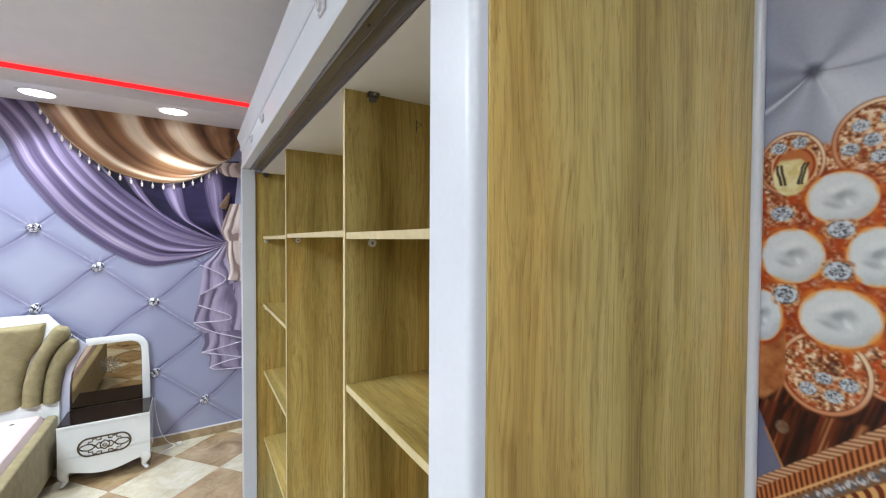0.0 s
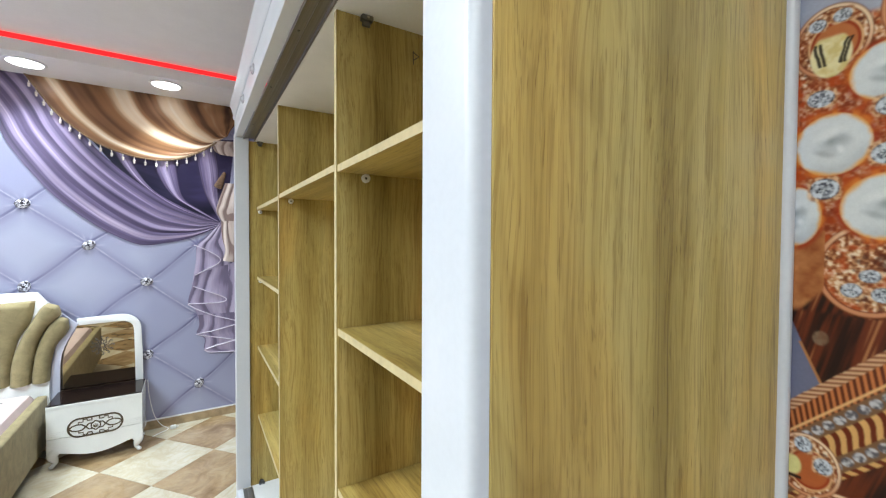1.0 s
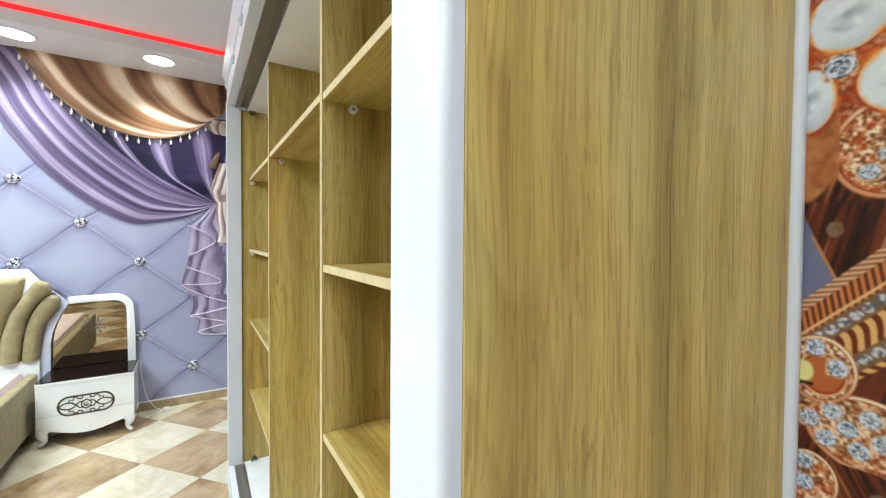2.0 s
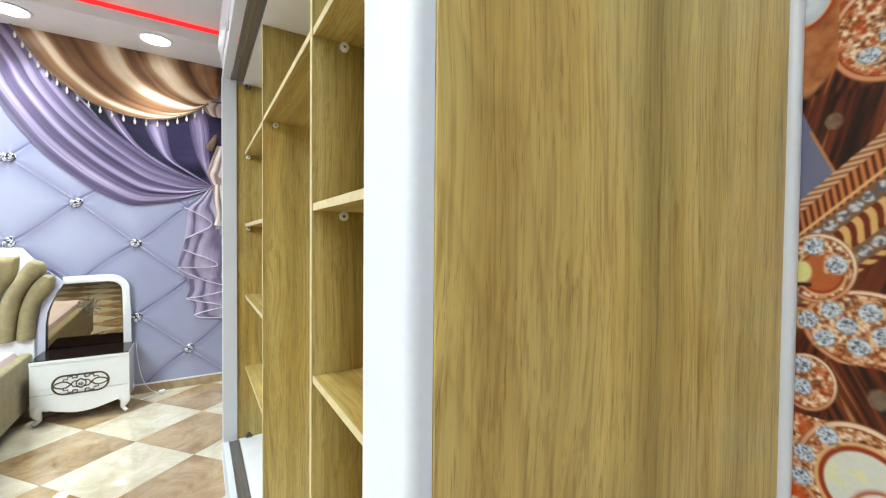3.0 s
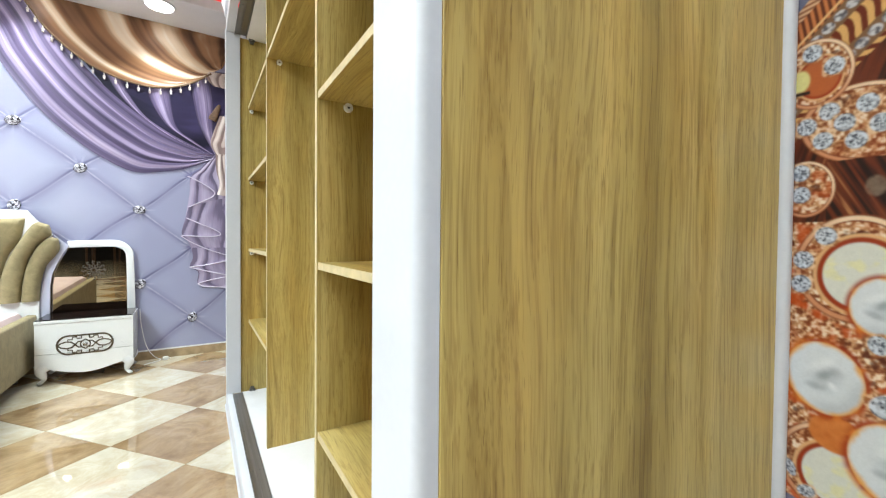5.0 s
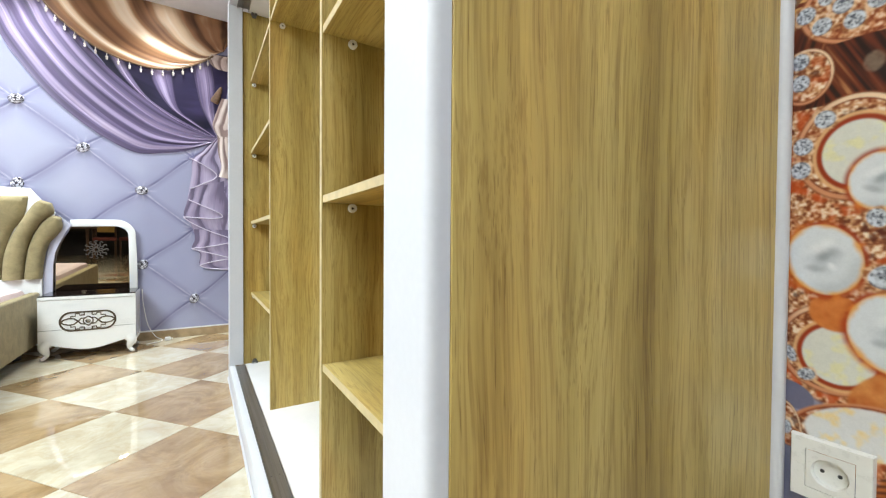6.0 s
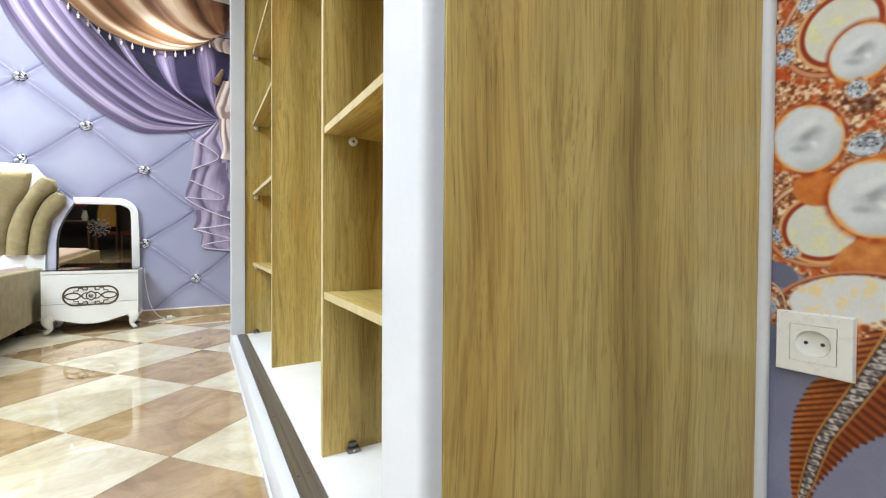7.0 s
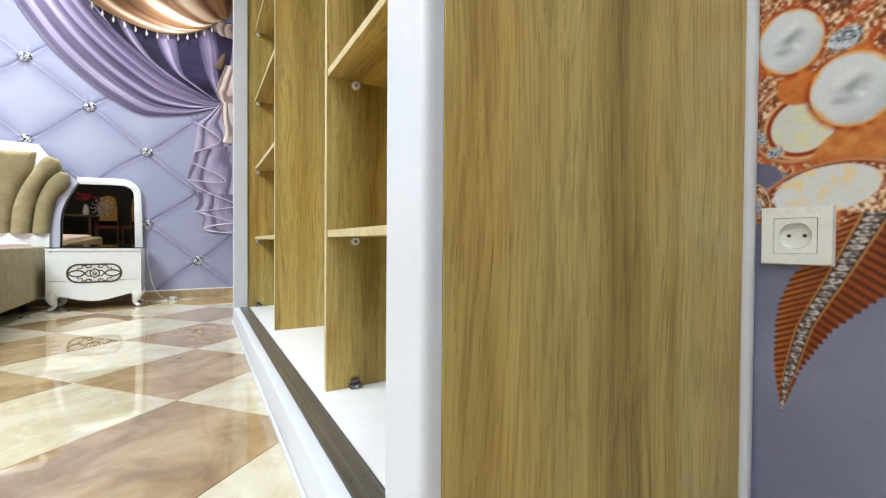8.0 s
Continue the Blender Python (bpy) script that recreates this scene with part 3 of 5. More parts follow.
def drape(name, top, low, folds, shades, seed, nu=150, nv=110, depth=0.006, lift=0.003, wander=0.35, sharp=1.3, bands=(), label=""):
    """Cloth between two lines with folds along them. shades: dark, middle, light and gleam inks; bands: tones from the first line to the second."""
    A, B = curve(top, nu), curve(low, nu)
    dark, mid, light, gleam = shades

    def fold(U, V):
        drift = wander * (speckle(U * 2.2, V * 2.0, 1.7, seed, 2) - 0.5)
        s = V * folds + drift * folds * 0.35 + 0.25 * np.sin(U * 3 + V * 7 + seed)
        k = np.floor(s)
        size = 0.55 + 0.45 * np.modf(np.abs(np.sin(k * 12.99 + seed) * 43758.5))[0]
        h = np.abs(np.sin(np.pi * s)) ** (1 / sharp) * size
        side = np.cos(np.pi * (s - k))
        return h, side, size

    def place(U, V):
        iu = np.clip((U * (nu - 1)).round().astype(int), 0, nu - 1)
        pt = A[iu] * (1 - V[..., None]) + B[iu] * V[..., None]
        h = fold(U, V)[0]
        return pt[..., 0], -lift - depth * h * np.minimum(1, 6 * np.minimum(V, 1 - V) + 0.15), pt[..., 1]

    def ink(U, V):
        h, side, size = fold(U, V)
        if bands:
            at, tone = zip(*bands)
            W = V + 0.075 * (speckle(U * 2.2, V * 2.5, 1.3, seed, 2) - 0.5) * np.minimum(1, 8 * np.minimum(V, 1 - V))
            t = np.interp(W, at, tone) + 0.30 * (speckle(U * 1.4, V * 30, 1.0, seed + 5, 3) - 0.5) + 0.22 * (speckle(U * 5, V * 4, 1.0, seed + 3, 2) - 0.5)
            t = np.clip(t, 0, 1)
            col = lerp(dark, mid, step(0.0, 0.40, t))
            col = lerp(col, light, step(0.36, 0.74, t))
            return lerp(col, gleam, step(0.72, 1.0, t))
        t = np.clip(h * 0.72 + 0.33 * side + 0.18 * (speckle(U * 3, V * 9, 2.0, seed + 3) - 0.5) + 0.26 * (speckle(U * 4, V * 16 * folds, 1.0, seed + 5, 2) - 0.5), 0, 1)
        col = lerp(dark, mid, step(0.02, 0.42, t))
        col = lerp(col, light, step(0.40, 0.78, t))
        return lerp(col, gleam, step(0.80, 1.0, t) * step(0.55, 0.9, size) * (0.5 + 0.5 * speckle(U * 4, V * 3, 2.0, seed + 9)))

    return inked(name, np.linspace(0, 1, nu), np.linspace(0, 1, nv), place, ink, PRINT_SATIN, mural, label)


PURPLE = (rgb(34, 28, 50), rgb(88, 77, 106), rgb(146, 132, 162), rgb(206, 192, 216))
GOLD = (rgb(64, 38, 27), rgb(158, 114, 80), rgb(232, 206, 174), rgb(255, 248, 238))
RUFFLE = (rgb(112, 102, 126), rgb(150, 138, 164), rgb(178, 166, 190), rgb(208, 198, 216))
HEM = plain("pale_hem", (0.60, 0.55, 0.65), 0.4)
CREAM = (rgb(146, 124, 118), rgb(196, 178, 170), rgb(228, 214, 206), rgb(250, 244, 238))
# back of the purple curtain, fanned to the tie
drape("purple_fan", [(-1.00, 2.62), (-0.75, 2.44), (-0.40, 2.36), (-0.05, 2.46), (0.18, 2.50)], [(-0.56, 2.02), (-0.30, 1.86), (-0.12, 1.79), (0.02, 1.745), (0.10, 1.74)], 1.2, (rgb(22, 20, 40), rgb(40, 35, 62), rgb(64, 56, 90), rgb(100, 89, 130)), 4, nu=120, nv=60, lift=0.0015, depth=0.002)
fold_bands = [(0, 0.12), (0.14, 0.42), (0.36, 0.66), (0.52, 0.78), (0.62, 0.52), (0.80, 0.44), (1, 0.14)]
for k, (left, right) in enumerate([
        ([(-0.70, 2.33), (-0.60, 2.15), (-0.46, 2.00), (-0.25, 1.85), (0.04, 1.742)], [(-0.60, 2.30), (-0.52, 2.13), (-0.41, 1.99), (-0.20, 1.86), (0.05, 1.745)]),
        ([(-0.45, 2.34), (-0.40, 2.15), (-0.30, 1.97), (-0.15, 1.86), (0.05, 1.745)], [(-0.27, 2.34), (-0.26, 2.15), (-0.215, 1.95), (-0.09, 1.85), (0.06, 1.75)]),
        ([(-0.13, 2.42), (-0.10, 2.20), (-0.06, 2.00), (0.00, 1.87), (0.06, 1.75)], [(0.02, 2.46), (0.05, 2.20), (0.05, 2.00), (0.055, 1.87), (0.068, 1.75)])]):
    drape("purple_fold", left, right, 1.6, PURPLE, 21 + k, nu=90, nv=50, lift=0.004, depth=0.004, bands=fold_bands)
purple_bands = [(0, 0.20), (0.05, 0.42), (0.10, 0.16), (0.16, 0.50), (0.21, 0.66), (0.25, 0.30), (0.30, 0.44), (0.36, 0.72), (0.40, 0.60), (0.43, 0.16), (0.49, 0.36), (0.56, 0.74), (0.60, 0.66), (0.63, 0.22), (0.69, 0.44), (0.74, 0.40), (0.79, 0.84), (0.85, 0.78), (0.88, 0.40), (0.92, 0.20), (0.97, 0.42), (1, 0.36)]
drape("purple_swag", [(-1.07, 2.80), (-1.00, 2.64), (-0.93, 2.500), (-0.80, 2.320), (-0.610, 2.125), (-0.345, 1.920), (-0.10, 1.80), (0.069, 1.752)],
      [(-1.62, 2.80), (-1.47, 2.66), (-1.355, 2.483), (-1.276, 2.283), (-1.153, 2.079), (-1.022, 1.905), (-0.853, 1.744), (-0.69, 1.627), (-0.517, 1.548), (-0.351, 1.562), (-0.157, 1.610), (0.067, 1.715)], 5.6, PURPLE, 7, nu=260, wander=0.5, sharp=1.0, nv=190, lift=0.005, depth=0.005, bands=purple_bands, label="purple satin swag")
gold_low = [(-1.18, 2.80), (-1.10, 2.670), (-1.015, 2.545), (-0.895, 2.430), (-0.766, 2.338), (-0.60, 2.276), (-0.439, 2.252), (-0.31, 2.262), (-0.192, 2.300), (-0.07, 2.370), (0.035, 2.455), (0.09, 2.505)]
gold_bands = [(0, 0.12), (0.05, 0.34), (0.10, 0.10), (0.17, 0.36), (0.23, 0.44), (0.28, 0.12), (0.33, 0.30), (0.37, 0.62), (0.43, 0.80), (0.47, 0.62), (0.52, 0.10), (0.57, 0.20), (0.61, 0.80), (0.66, 0.90), (0.69, 0.56), (0.74, 0.30), (0.80, 0.24), (0.86, 0.34), (0.893, 0.78), (0.912, 0.90), (0.935, 0.46), (0.97, 0.24), (1, 0.36)]
drape("gold_swag", [(0.30, 2.80), (0.26, 2.74), (0.20, 2.66), (0.15, 2.58), (0.115, 2.515)], gold_low, 5.0, GOLD, 18, nu=240, nv=210, lift=0.012, depth=0.005, wander=0.4, sharp=0.9, bands=gold_bands, label="bronze satin swag")
# cream bow, scarf and the tail of ruffles below the tie
for k, (left, right, folds) in enumerate([
        ([(0.02, 2.47), (0.00, 2.43), (0.02, 2.38), (0.06, 2.35)], [(0.22, 2.48), (0.22, 2.44), (0.22, 2.39), (0.22, 2.34)], 2.2),
        ([(0.10, 2.10), (0.045, 1.93), (0.03, 1.84), (0.075, 1.75)], [(0.24, 2.10), (0.23, 1.93), (0.22, 1.84), (0.20, 1.74)], 1.7),
        ([(0.066, 1.76), (0.07, 1.62), (0.095, 1.50), (0.075, 1.40)], [(0.20, 1.76), (0.22, 1.62), (0.23, 1.50), (0.23, 1.38)], 2.0)]):
    drape("cream_scarf", left, right, folds, CREAM, 40 + k, nu=60, nv=50, lift=0.016, depth=0.009, label="cream satin scarf")
drape("ruffle_back", [(0.05, 1.75), (-0.05, 1.62), (-0.122, 1.538), (-0.13, 1.40), (-0.16, 1.20)], [(0.12, 1.75), (0.14, 1.62), (0.17, 1.54), (0.20, 1.40), (0.22, 1.20)], 3.4, RUFFLE, 61, nu=90, nv=70, lift=0.004, depth=0.005)
drape("ruffle", [(-0.135, 1.29), (-0.160, 1.19), (-0.190, 1.05), (-0.150, 1.00), (-0.115, 0.90)], [(0.22, 1.40), (0.22, 1.25), (0.22, 1.10), (0.22, 0.95), (0.22, 0.86)], 2.8, RUFFLE, 67, nu=90, nv=70, lift=0.008, depth=0.005)
drape("ruffle", [(-0.115, 0.93), (-0.110, 0.84), (-0.130, 0.765), (-0.070, 0.715), (-0.074, 0.617), (0.0, 0.578)], [(0.22, 0.93), (0.22, 0.84), (0.22, 0.76), (0.22, 0.70), (0.22, 0.62), (0.22, 0.57)], 2.4, RUFFLE, 73, nu=90, nv=70, lift=0.012, depth=0.005)
for k, hem in enumerate([
        [(-0.144, 1.544), (-0.093, 1.523), (0.011, 1.464), (0.058, 1.420), (0.045, 1.385), (0.0, 1.355), (-0.138, 1.28)],
        [(-0.153, 1.185), (-0.05, 1.138), (0.056, 1.09), (0.100, 1.058), (0.085, 1.036), (0.0, 1.027), (-0.190, 1.034)],
        [(-0.194, 1.030), (-0.11, 0.972), (0.009, 0.913), (0.13, 0.869), (0.21, 0.84)],
        [(0.21, 0.825), (0.13, 0.807), (0.009, 0.781), (-0.120, 0.764), (-0.115, 0.755), (-0.021, 0.729), (0.117, 0.691), (0.21, 0.665)],
        [(0.21, 0.675), (0.129, 0.664), (0.009, 0.641), (-0.066, 0.618), (-0.060, 0.607), (-0.022, 0.589), (0.129, 0.574), (0.21, 0.57)]]):
    part("ruffle_hem", tube([(p[0], -0.016 - 0.0005 * k, p[1]) for p in curve(hem, 40)], 0.0046, 6), HEM, mural, "pale satin hem")
# small bronze tassel beside the scarf
part("bronze_tassel", turned([(0.0, 0.0), (0.012, -0.01), (0.020, -0.05), (0.034, -0.14), (0.030, -0.16), (0.0, -0.162)], Matrix.Translation((0.10, -0.016, 2.20)) @ pose(0, 0, 0, 0, 22, 0) @ Matrix.Diagonal((1, 0.3, 1, 1)), 14), plain("bronze_fringe", (0.13, 0.07, 0.035), 0.6, vary=0.4, scale=60), mural, "bronze tassel")

# braid and bead fringe on the bronze swag
BRAID = plain("bronze_braid", (0.20, 0.12, 0.06), 0.6, vary=0.4, scale=80)
BEAD = plain("cream_bead", (0.72, 0.66, 0.62), 0.25, vary=0.1)
part("braid", tube([(p[0], -0.022, p[1]) for p in curve(gold_low[:11], 60)], 0.007, 6), BRAID, mural, "twisted bronze braid")
line = curve(gold_low[:11], 400)
run = np.r_[0, np.cumsum(np.linalg.norm(np.diff(line, axis=0), axis=1))]
bead = mesh_of("tassel", joined(turned([(0.0, 0.0), (0.003, -0.002), (0.003, -0.020), (0.0, -0.021)], n=6), turned([(0.0, -0.019), (0.009, -0.026), (0.010, -0.032), (0.006, -0.038), (0.008, -0.044), (0.007, -0.050), (0.0, -0.056)], n=8)), BEAD)
for s in np.arange(0.05, run[-1] - 0.02, 0.0735):
    ob = new("tassel", bead)
    ob.parent = mural
    ob.matrix_basis = pose(float(np.interp(s, run, line[:, 0])), -0.022, float(np.interp(s, run, line[:, 1])) - 0.004)

# crystal buttons of the tufted print, in low relief
CRYSTAL = [plain("crystal_white", (0.66, 0.66, 0.72), 0.1), plain("crystal_grey", (0.20, 0.19, 0.22), 0.1), plain("crystal_dark", (0.045, 0.04, 0.05), 0.1)]


def crystal_mesh():
    rnd, bm = random.Random(5), bmesh.new()
    rings = [(0.046, 0.0), (0.042, 0.008), (0.026, 0.015), (0.011, 0.018)]
    rows = [[bm.verts.new((r * math.cos(2 * math.pi * (i + 0.5 * (k % 2)) / 9), -h, 0.82 * r * math.sin(2 * math.pi * (i + 0.5 * (k % 2)) / 9))) for i in range(9)] for k, (r, h) in enumerate(rings)]
    for a, b in zip(rows, rows[1:]):
        for i in range(9):
            bm.faces.new((a[i], a[(i + 1) % 9], b[i])), bm.faces.new((a[(i + 1) % 9], b[(i + 1) % 9], b[i]))
    bm.faces.new(rows[-1])
    bmesh.ops.recalc_face_normals(bm, faces=bm.faces[:])
    for f in bm.faces:
        f.material_index = rnd.choice((0, 0, 1, 1, 1, 2, 2))
    me = mesh_of("crystal_button", bm, CRYSTAL[0], False)
    me.materials.append(CRYSTAL[1]), me.materials.append(CRYSTAL[2])
    return me


crystal = crystal_mesh()
for i in range(-9, 3):
    for j in range(-3, 3):
        x, z = X0 + i * PX, Z0 + (j + 0.5 * (i % 2)) * PZ
        if LEFT + 0.1 < x < -0.05 and 0.2 < z < 1.9 and not (i == 1 and z > 0.6) and not (z > 1.6 and x > -1.1):
            ob = new("crystal_button", crystal)
            ob.parent = mural
            ob.matrix_basis = pose(x, -0.001, z, 0, 37 * i + 53 * j, 0)

# ---- printed wallpaper on the right wall ----
class Ink:
    """Printed picture on the right wall: Y, Z in metres, painted back to front."""

    def __init__(self, Y, Z):
        self.Y, self.Z = Y, Z
        self.n1, self.n2, self.n3 = speckle(Y, Z, 9, 2), speckle(Y, Z, 230, 3, 2), speckle(Y, Z, 70, 5, 3)
        grey = lerp(rgb(112, 116, 138), rgb(158, 162, 184), step(0.2, 0.8, self.n1))
        grey = lerp(grey, rgb(206, 210, 226), 0.8 * step(1.86, 2.0, Z))
        self.col = lerp(grey, rgb(150, 151, 176), step(0.7, 0.3, Z) * 0.8)

    def put(self, mask, colour):
        self.col = self.col + (colour - self.col) * np.clip(mask, 0, 1)[..., None]

    def radius(self, y, z, a, b, turn=0.0):
        dy, dz = self.Y - y, self.Z - z
        c, s = math.cos(radians(turn)), math.sin(radians(turn))
        u, v = (dy * c + dz * s) / a, (dz * c - dy * s) / b
        return np.hypot(u, v), np.arctan2(v, u)

    def pave(self, mask, warm=0.5):
        base = lerp(rgb(138, 72, 34), rgb(226, 174, 128), step(0.25, 0.62, self.n2))
        base = lerp(base, rgb(252, 238, 216), step(0.54, 0.74, self.n2) * 0.9)
        base = lerp(base, rgb(96, 36, 14), step(0.34, 0.22, self.n3) * 0.8)
        base = lerp(base, rgb(208, 94, 22), (warm * step(0.45, 0.7, self.n3)))
        self.put(mask, base)

    def pearl(self, y, z, a, b, turn=0.0):
        e, th = self.radius(y, z, a, b, turn)
        self.put(step(1.22, 0.98, e), lerp(rgb(176, 62, 6), rgb(236, 146, 60), step(0.35, 0.8, self.n3)))
        body = lerp(rgb(232, 236, 240), rgb(204, 210, 216), step(0.62, 0.1, e) * 0.8)
        for dy, dz, sa, sb, lean, ink, amount in ((0.02, 0.10, 0.16, 0.17, 20, (146, 152, 160), 0.55), (-0.16, 0.20, 0.34, 0.15, 28, (172, 178, 186), 0.55), (0.22, -0.26, 0.30, 0.10, 24, (176, 182, 190), 0.6), (-0.22, -0.18, 0.16, 0.09, 60, (250, 252, 255), 0.8), (0.10, 0.34, 0.40, 0.16, -20, (250, 252, 254), 0.7)):
            blot, _ = self.radius(y + dy * a, z + dz * b, a * sa, b * sb, turn + lean)
            body = lerp(body, rgb(*ink), step(1.5, 0.2, blot + 0.5 * (self.n3 - 0.5)) * amount)
        body = lerp(body, rgb(178, 184, 192), step(0.2, 0.9, -np.sin(th + 0.4)) * step(0.45, 0.85, e) * 0.45)
        body = lerp(body, rgb(240, 186, 116), step(0.84, 1.0, e + 0.16 * (self.n3 - 0.5)))
        self.put(step(1.02, 0.96, e), body)

    def gem(self, y, z, a, b, turn=0.0):
        e, th = self.radius(y, z, a, b, turn)
        self.put(0.8 * step(1.5, 1.2, e + 0.15 * np.cos(4 * th)), lerp(rgb(176, 118, 74), rgb(240, 206, 168), step(0.35, 0.65, self.n2)))
        k = np.floor((th + 0.3) * 9 / math.pi) * 7 + np.floor(e * 4.2) * 31 + y * 900
        hsh = np.modf(np.abs(np.sin(k * 12.9898) * 43758.5453))[0]
        cut = lerp(rgb(104, 108, 124), rgb(226, 232, 242), step(0.15, 0.85, hsh))
        cut = lerp(cut, rgb(52, 50, 60), step(0.12, 0.06, hsh) * 0.7)
        cut = lerp(cut, rgb(226, 232, 242), 0.55 * step(0.9, 0.2, np.abs(e - 0.78) * 6))
        self.put(step(1.12, 1.0, e), cut)

    def disc(self, y, z, a, b, warm=0.5, turn=0.0):
        e, th = self.radius(y, z, a, b, turn)
        self.put(step(1.06, 1.0, e), rgb(150, 84, 46))
        self.put(step(1.02, 0.985, e), lerp(rgb(222, 160, 120), rgb(250, 224, 192), step(-0.4, 0.9, np.sin(th - 0.6))))
        self.put(step(0.925, 0.91, e), rgb(140, 70, 34))
        self.pave(step(0.90, 0.88, e), warm)

    def ring(self, y, z, a, b, core=0.55, white=True, turn=0.0):
        self.disc(y, z, a, b, 0.18, turn)
        e, th = self.radius(y - 0.10 * a, z - 0.12 * b, a * core, b * core, turn)
        self.put(step(1.16, 1.10, e), rgb(236, 190, 140))
        self.put(step(1.06, 1.0, e), rgb(170, 66, 20))
        if white:
            body = lerp(rgb(232, 232, 222), rgb(246, 240, 176), step(0.5, 0.75, self.n3) * 0.6)
            self.put(step(0.92, 0.86, e), body)
        return e

    def spikes(self, mask, lean):
        s = speckle(self.Y * 160 + self.Z * lean * 160, self.Z * 6, 1.0, 8, 3)
        base = lerp(rgb(44, 16, 8), rgb(122, 58, 28), step(0.3, 0.62, s))
        self.put(mask, lerp(base, rgb(204, 148, 100), step(0.66, 0.8, s) * 0.8))

    def along(self, y0, z0, y1, z1):
        """Distance along and across a line, in metres."""
        d = np.array([y1 - y0, z1 - z0])
        d = d / np.linalg.norm(d)
        return (self.Y - y0) * d[0] + (self.Z - z0) * d[1], -(self.Y - y0) * d[1] + (self.Z - z0) * d[0]

    def chain(self, s, c, width):
        """A row of small stones along s."""
        e = np.hypot((np.mod(s, width * 1.25) - width * 0.62) / (width * 0.6), c / (width * 0.5))
        self.put(np.abs(c) < width * 0.72, rgb(142, 108, 78))
        self.put(step(1.05, 0.8, e), lerp(rgb(112, 108, 116), rgb(214, 212, 216), step(0.35, 0.7, self.n2)))


def jewel_ink(Y, Z):
    k = Ink(Y, Z)
    # creased satin tuft at the top
    e, th = k.radius(-0.073, 2.050, 0.10, 0.10)
    for ang, wide, far, ink, amount in ((-140, 34, 3.0, (236, 240, 248), 1.0), (-95, 16, 2.6, (150, 156, 176), 0.7), (-40, 26, 3.0, (92, 98, 120), 1.0), (10, 26, 3.0, (104, 110, 134), 0.9), (60, 22, 3.0, (150, 156, 178), 0.7), (100, 18, 3.0, (196, 202, 218), 0.7),
                                        (140, 14, 2.6, (132, 138, 160), 0.6), (170, 18, 3.0, (222, 226, 238), 0.9), (-168, 4, 2.8, (120, 126, 148), 0.8), (-46, 3.5, 3.2, (240, 244, 250), 1.3), (-110, 4, 1.6, (232, 236, 246), 0.8)):
        turn = np.abs(np.mod(np.degrees(th) + 0.9 * e * 12 * math.sin(ang) - ang + 180, 360) - 180)
        k.put(0.6 * amount * step(wide * 1.5, 0, turn) * step(far, 0.15, e), rgb(*ink))
    k.put(0.8 * step(0.20, 0.04, e), rgb(62, 66, 86))
    k.spikes((Z > 1.02) * (Z < 1.57), 0.3)
    k.pave((Z > 0.63) * (Z < 1.04) * 1.0, 0.8)
    # upper flower: dark amber ground, petals, pearls, stones
    k.pave(step(1.03, 0.97, k.radius(-0.09, 1.73, 0.135, 0.20)[0]), 1.0)
    k.put(0.5 * step(1.0, 0.9, k.radius(-0.09, 1.72, 0.12, 0.17)[0]), rgb(176, 70, 12))
    k.disc(-0.150, 1.925, 0.052, 0.060, 0.3)
    e = k.ring(-0.046, 1.905, 0.044, 0.052, 0.62, False, 0)
    k.put(step(0.95, 0.85, e), rgb(206, 130, 78))
    cup = step(1.04, 0.92, k.radius(-0.046, 1.884, 0.024, 0.034)[0]) * step(1.914, 1.908, Z)
    k.put(cup, lerp(rgb(250, 240, 196), rgb(232, 214, 150), step(0.4, 0.7, k.n3)))
    for y0, y1 in ((-0.027, -0.035), (-0.033, -0.040), (-0.064, -0.056), (-0.069, -0.060)):
        s, c = k.along(y0, 1.904, y1, 1.866)
        k.put(step(0.0026, 0.0012, np.abs(c + 0.004 * (k.n3 - 0.5))) * (s > 0) * (s < 0.036) * 0.95, rgb(42, 28, 20))
    for y, z in ((-0.030, 1.933), (-0.058, 1.938), (-0.129, 1.949), (-0.142, 1.926), (-0.118, 1.915), (-0.150, 1.900), (-0.160, 1.955)):
        k.gem(y, z, 0.010, 0.009)
    k.disc(-0.170, 1.60, 0.050, 0.060, 1.0)
    k.disc(-0.093, 1.562, 0.057, 0.066, 0.7)
    k.put((k.Y > -0.045) * step(1.478, 1.49, Z + 1.2 * (k.Y + 0.007)) * (Z < 1.62) * (Z > 1.45), lerp(rgb(150, 76, 30), rgb(222, 160, 104), k.n3))
    k.put(0.6 * step(1.615, 1.64, Z) * step(1.2, 0.9, k.radius(-0.1, 1.62, 0.07, 0.04)[0]), rgb(150, 58, 12))
    for y, z, a, b in ((-0.109, 1.842, 0.043, 0.042), (-0.151, 1.751, 0.035, 0.046), (-0.008, 1.643, 0.033, 0.047), (-0.050, 1.749, 0.044, 0.047), (-0.110, 1.653, 0.050, 0.048)):
        k.pearl(y, z, a, b)
    for y, z, a, b in ((-0.036, 1.821, 0.015, 0.012), (-0.110, 1.793, 0.015, 0.013), (-0.108, 1.727, 0.016, 0.014), (-0.043, 1.683, 0.016, 0.015), (-0.094, 1.554, 0.011, 0.009), (-0.075, 1.532, 0.011, 0.010), (-0.107, 1.528, 0.011, 0.010), (-0.124, 1.551, 0.011, 0.010)):
        k.gem(y, z, a, b)
    # brown spikes and ribbed band
    below = step(1.0, 1.03, k.radius(-0.093, 1.562, 0.06, 0.069)[0]) * step(1.50, 1.49, Z)
    s, c = k.along(-0.008, 1.334, -0.160, 1.487)
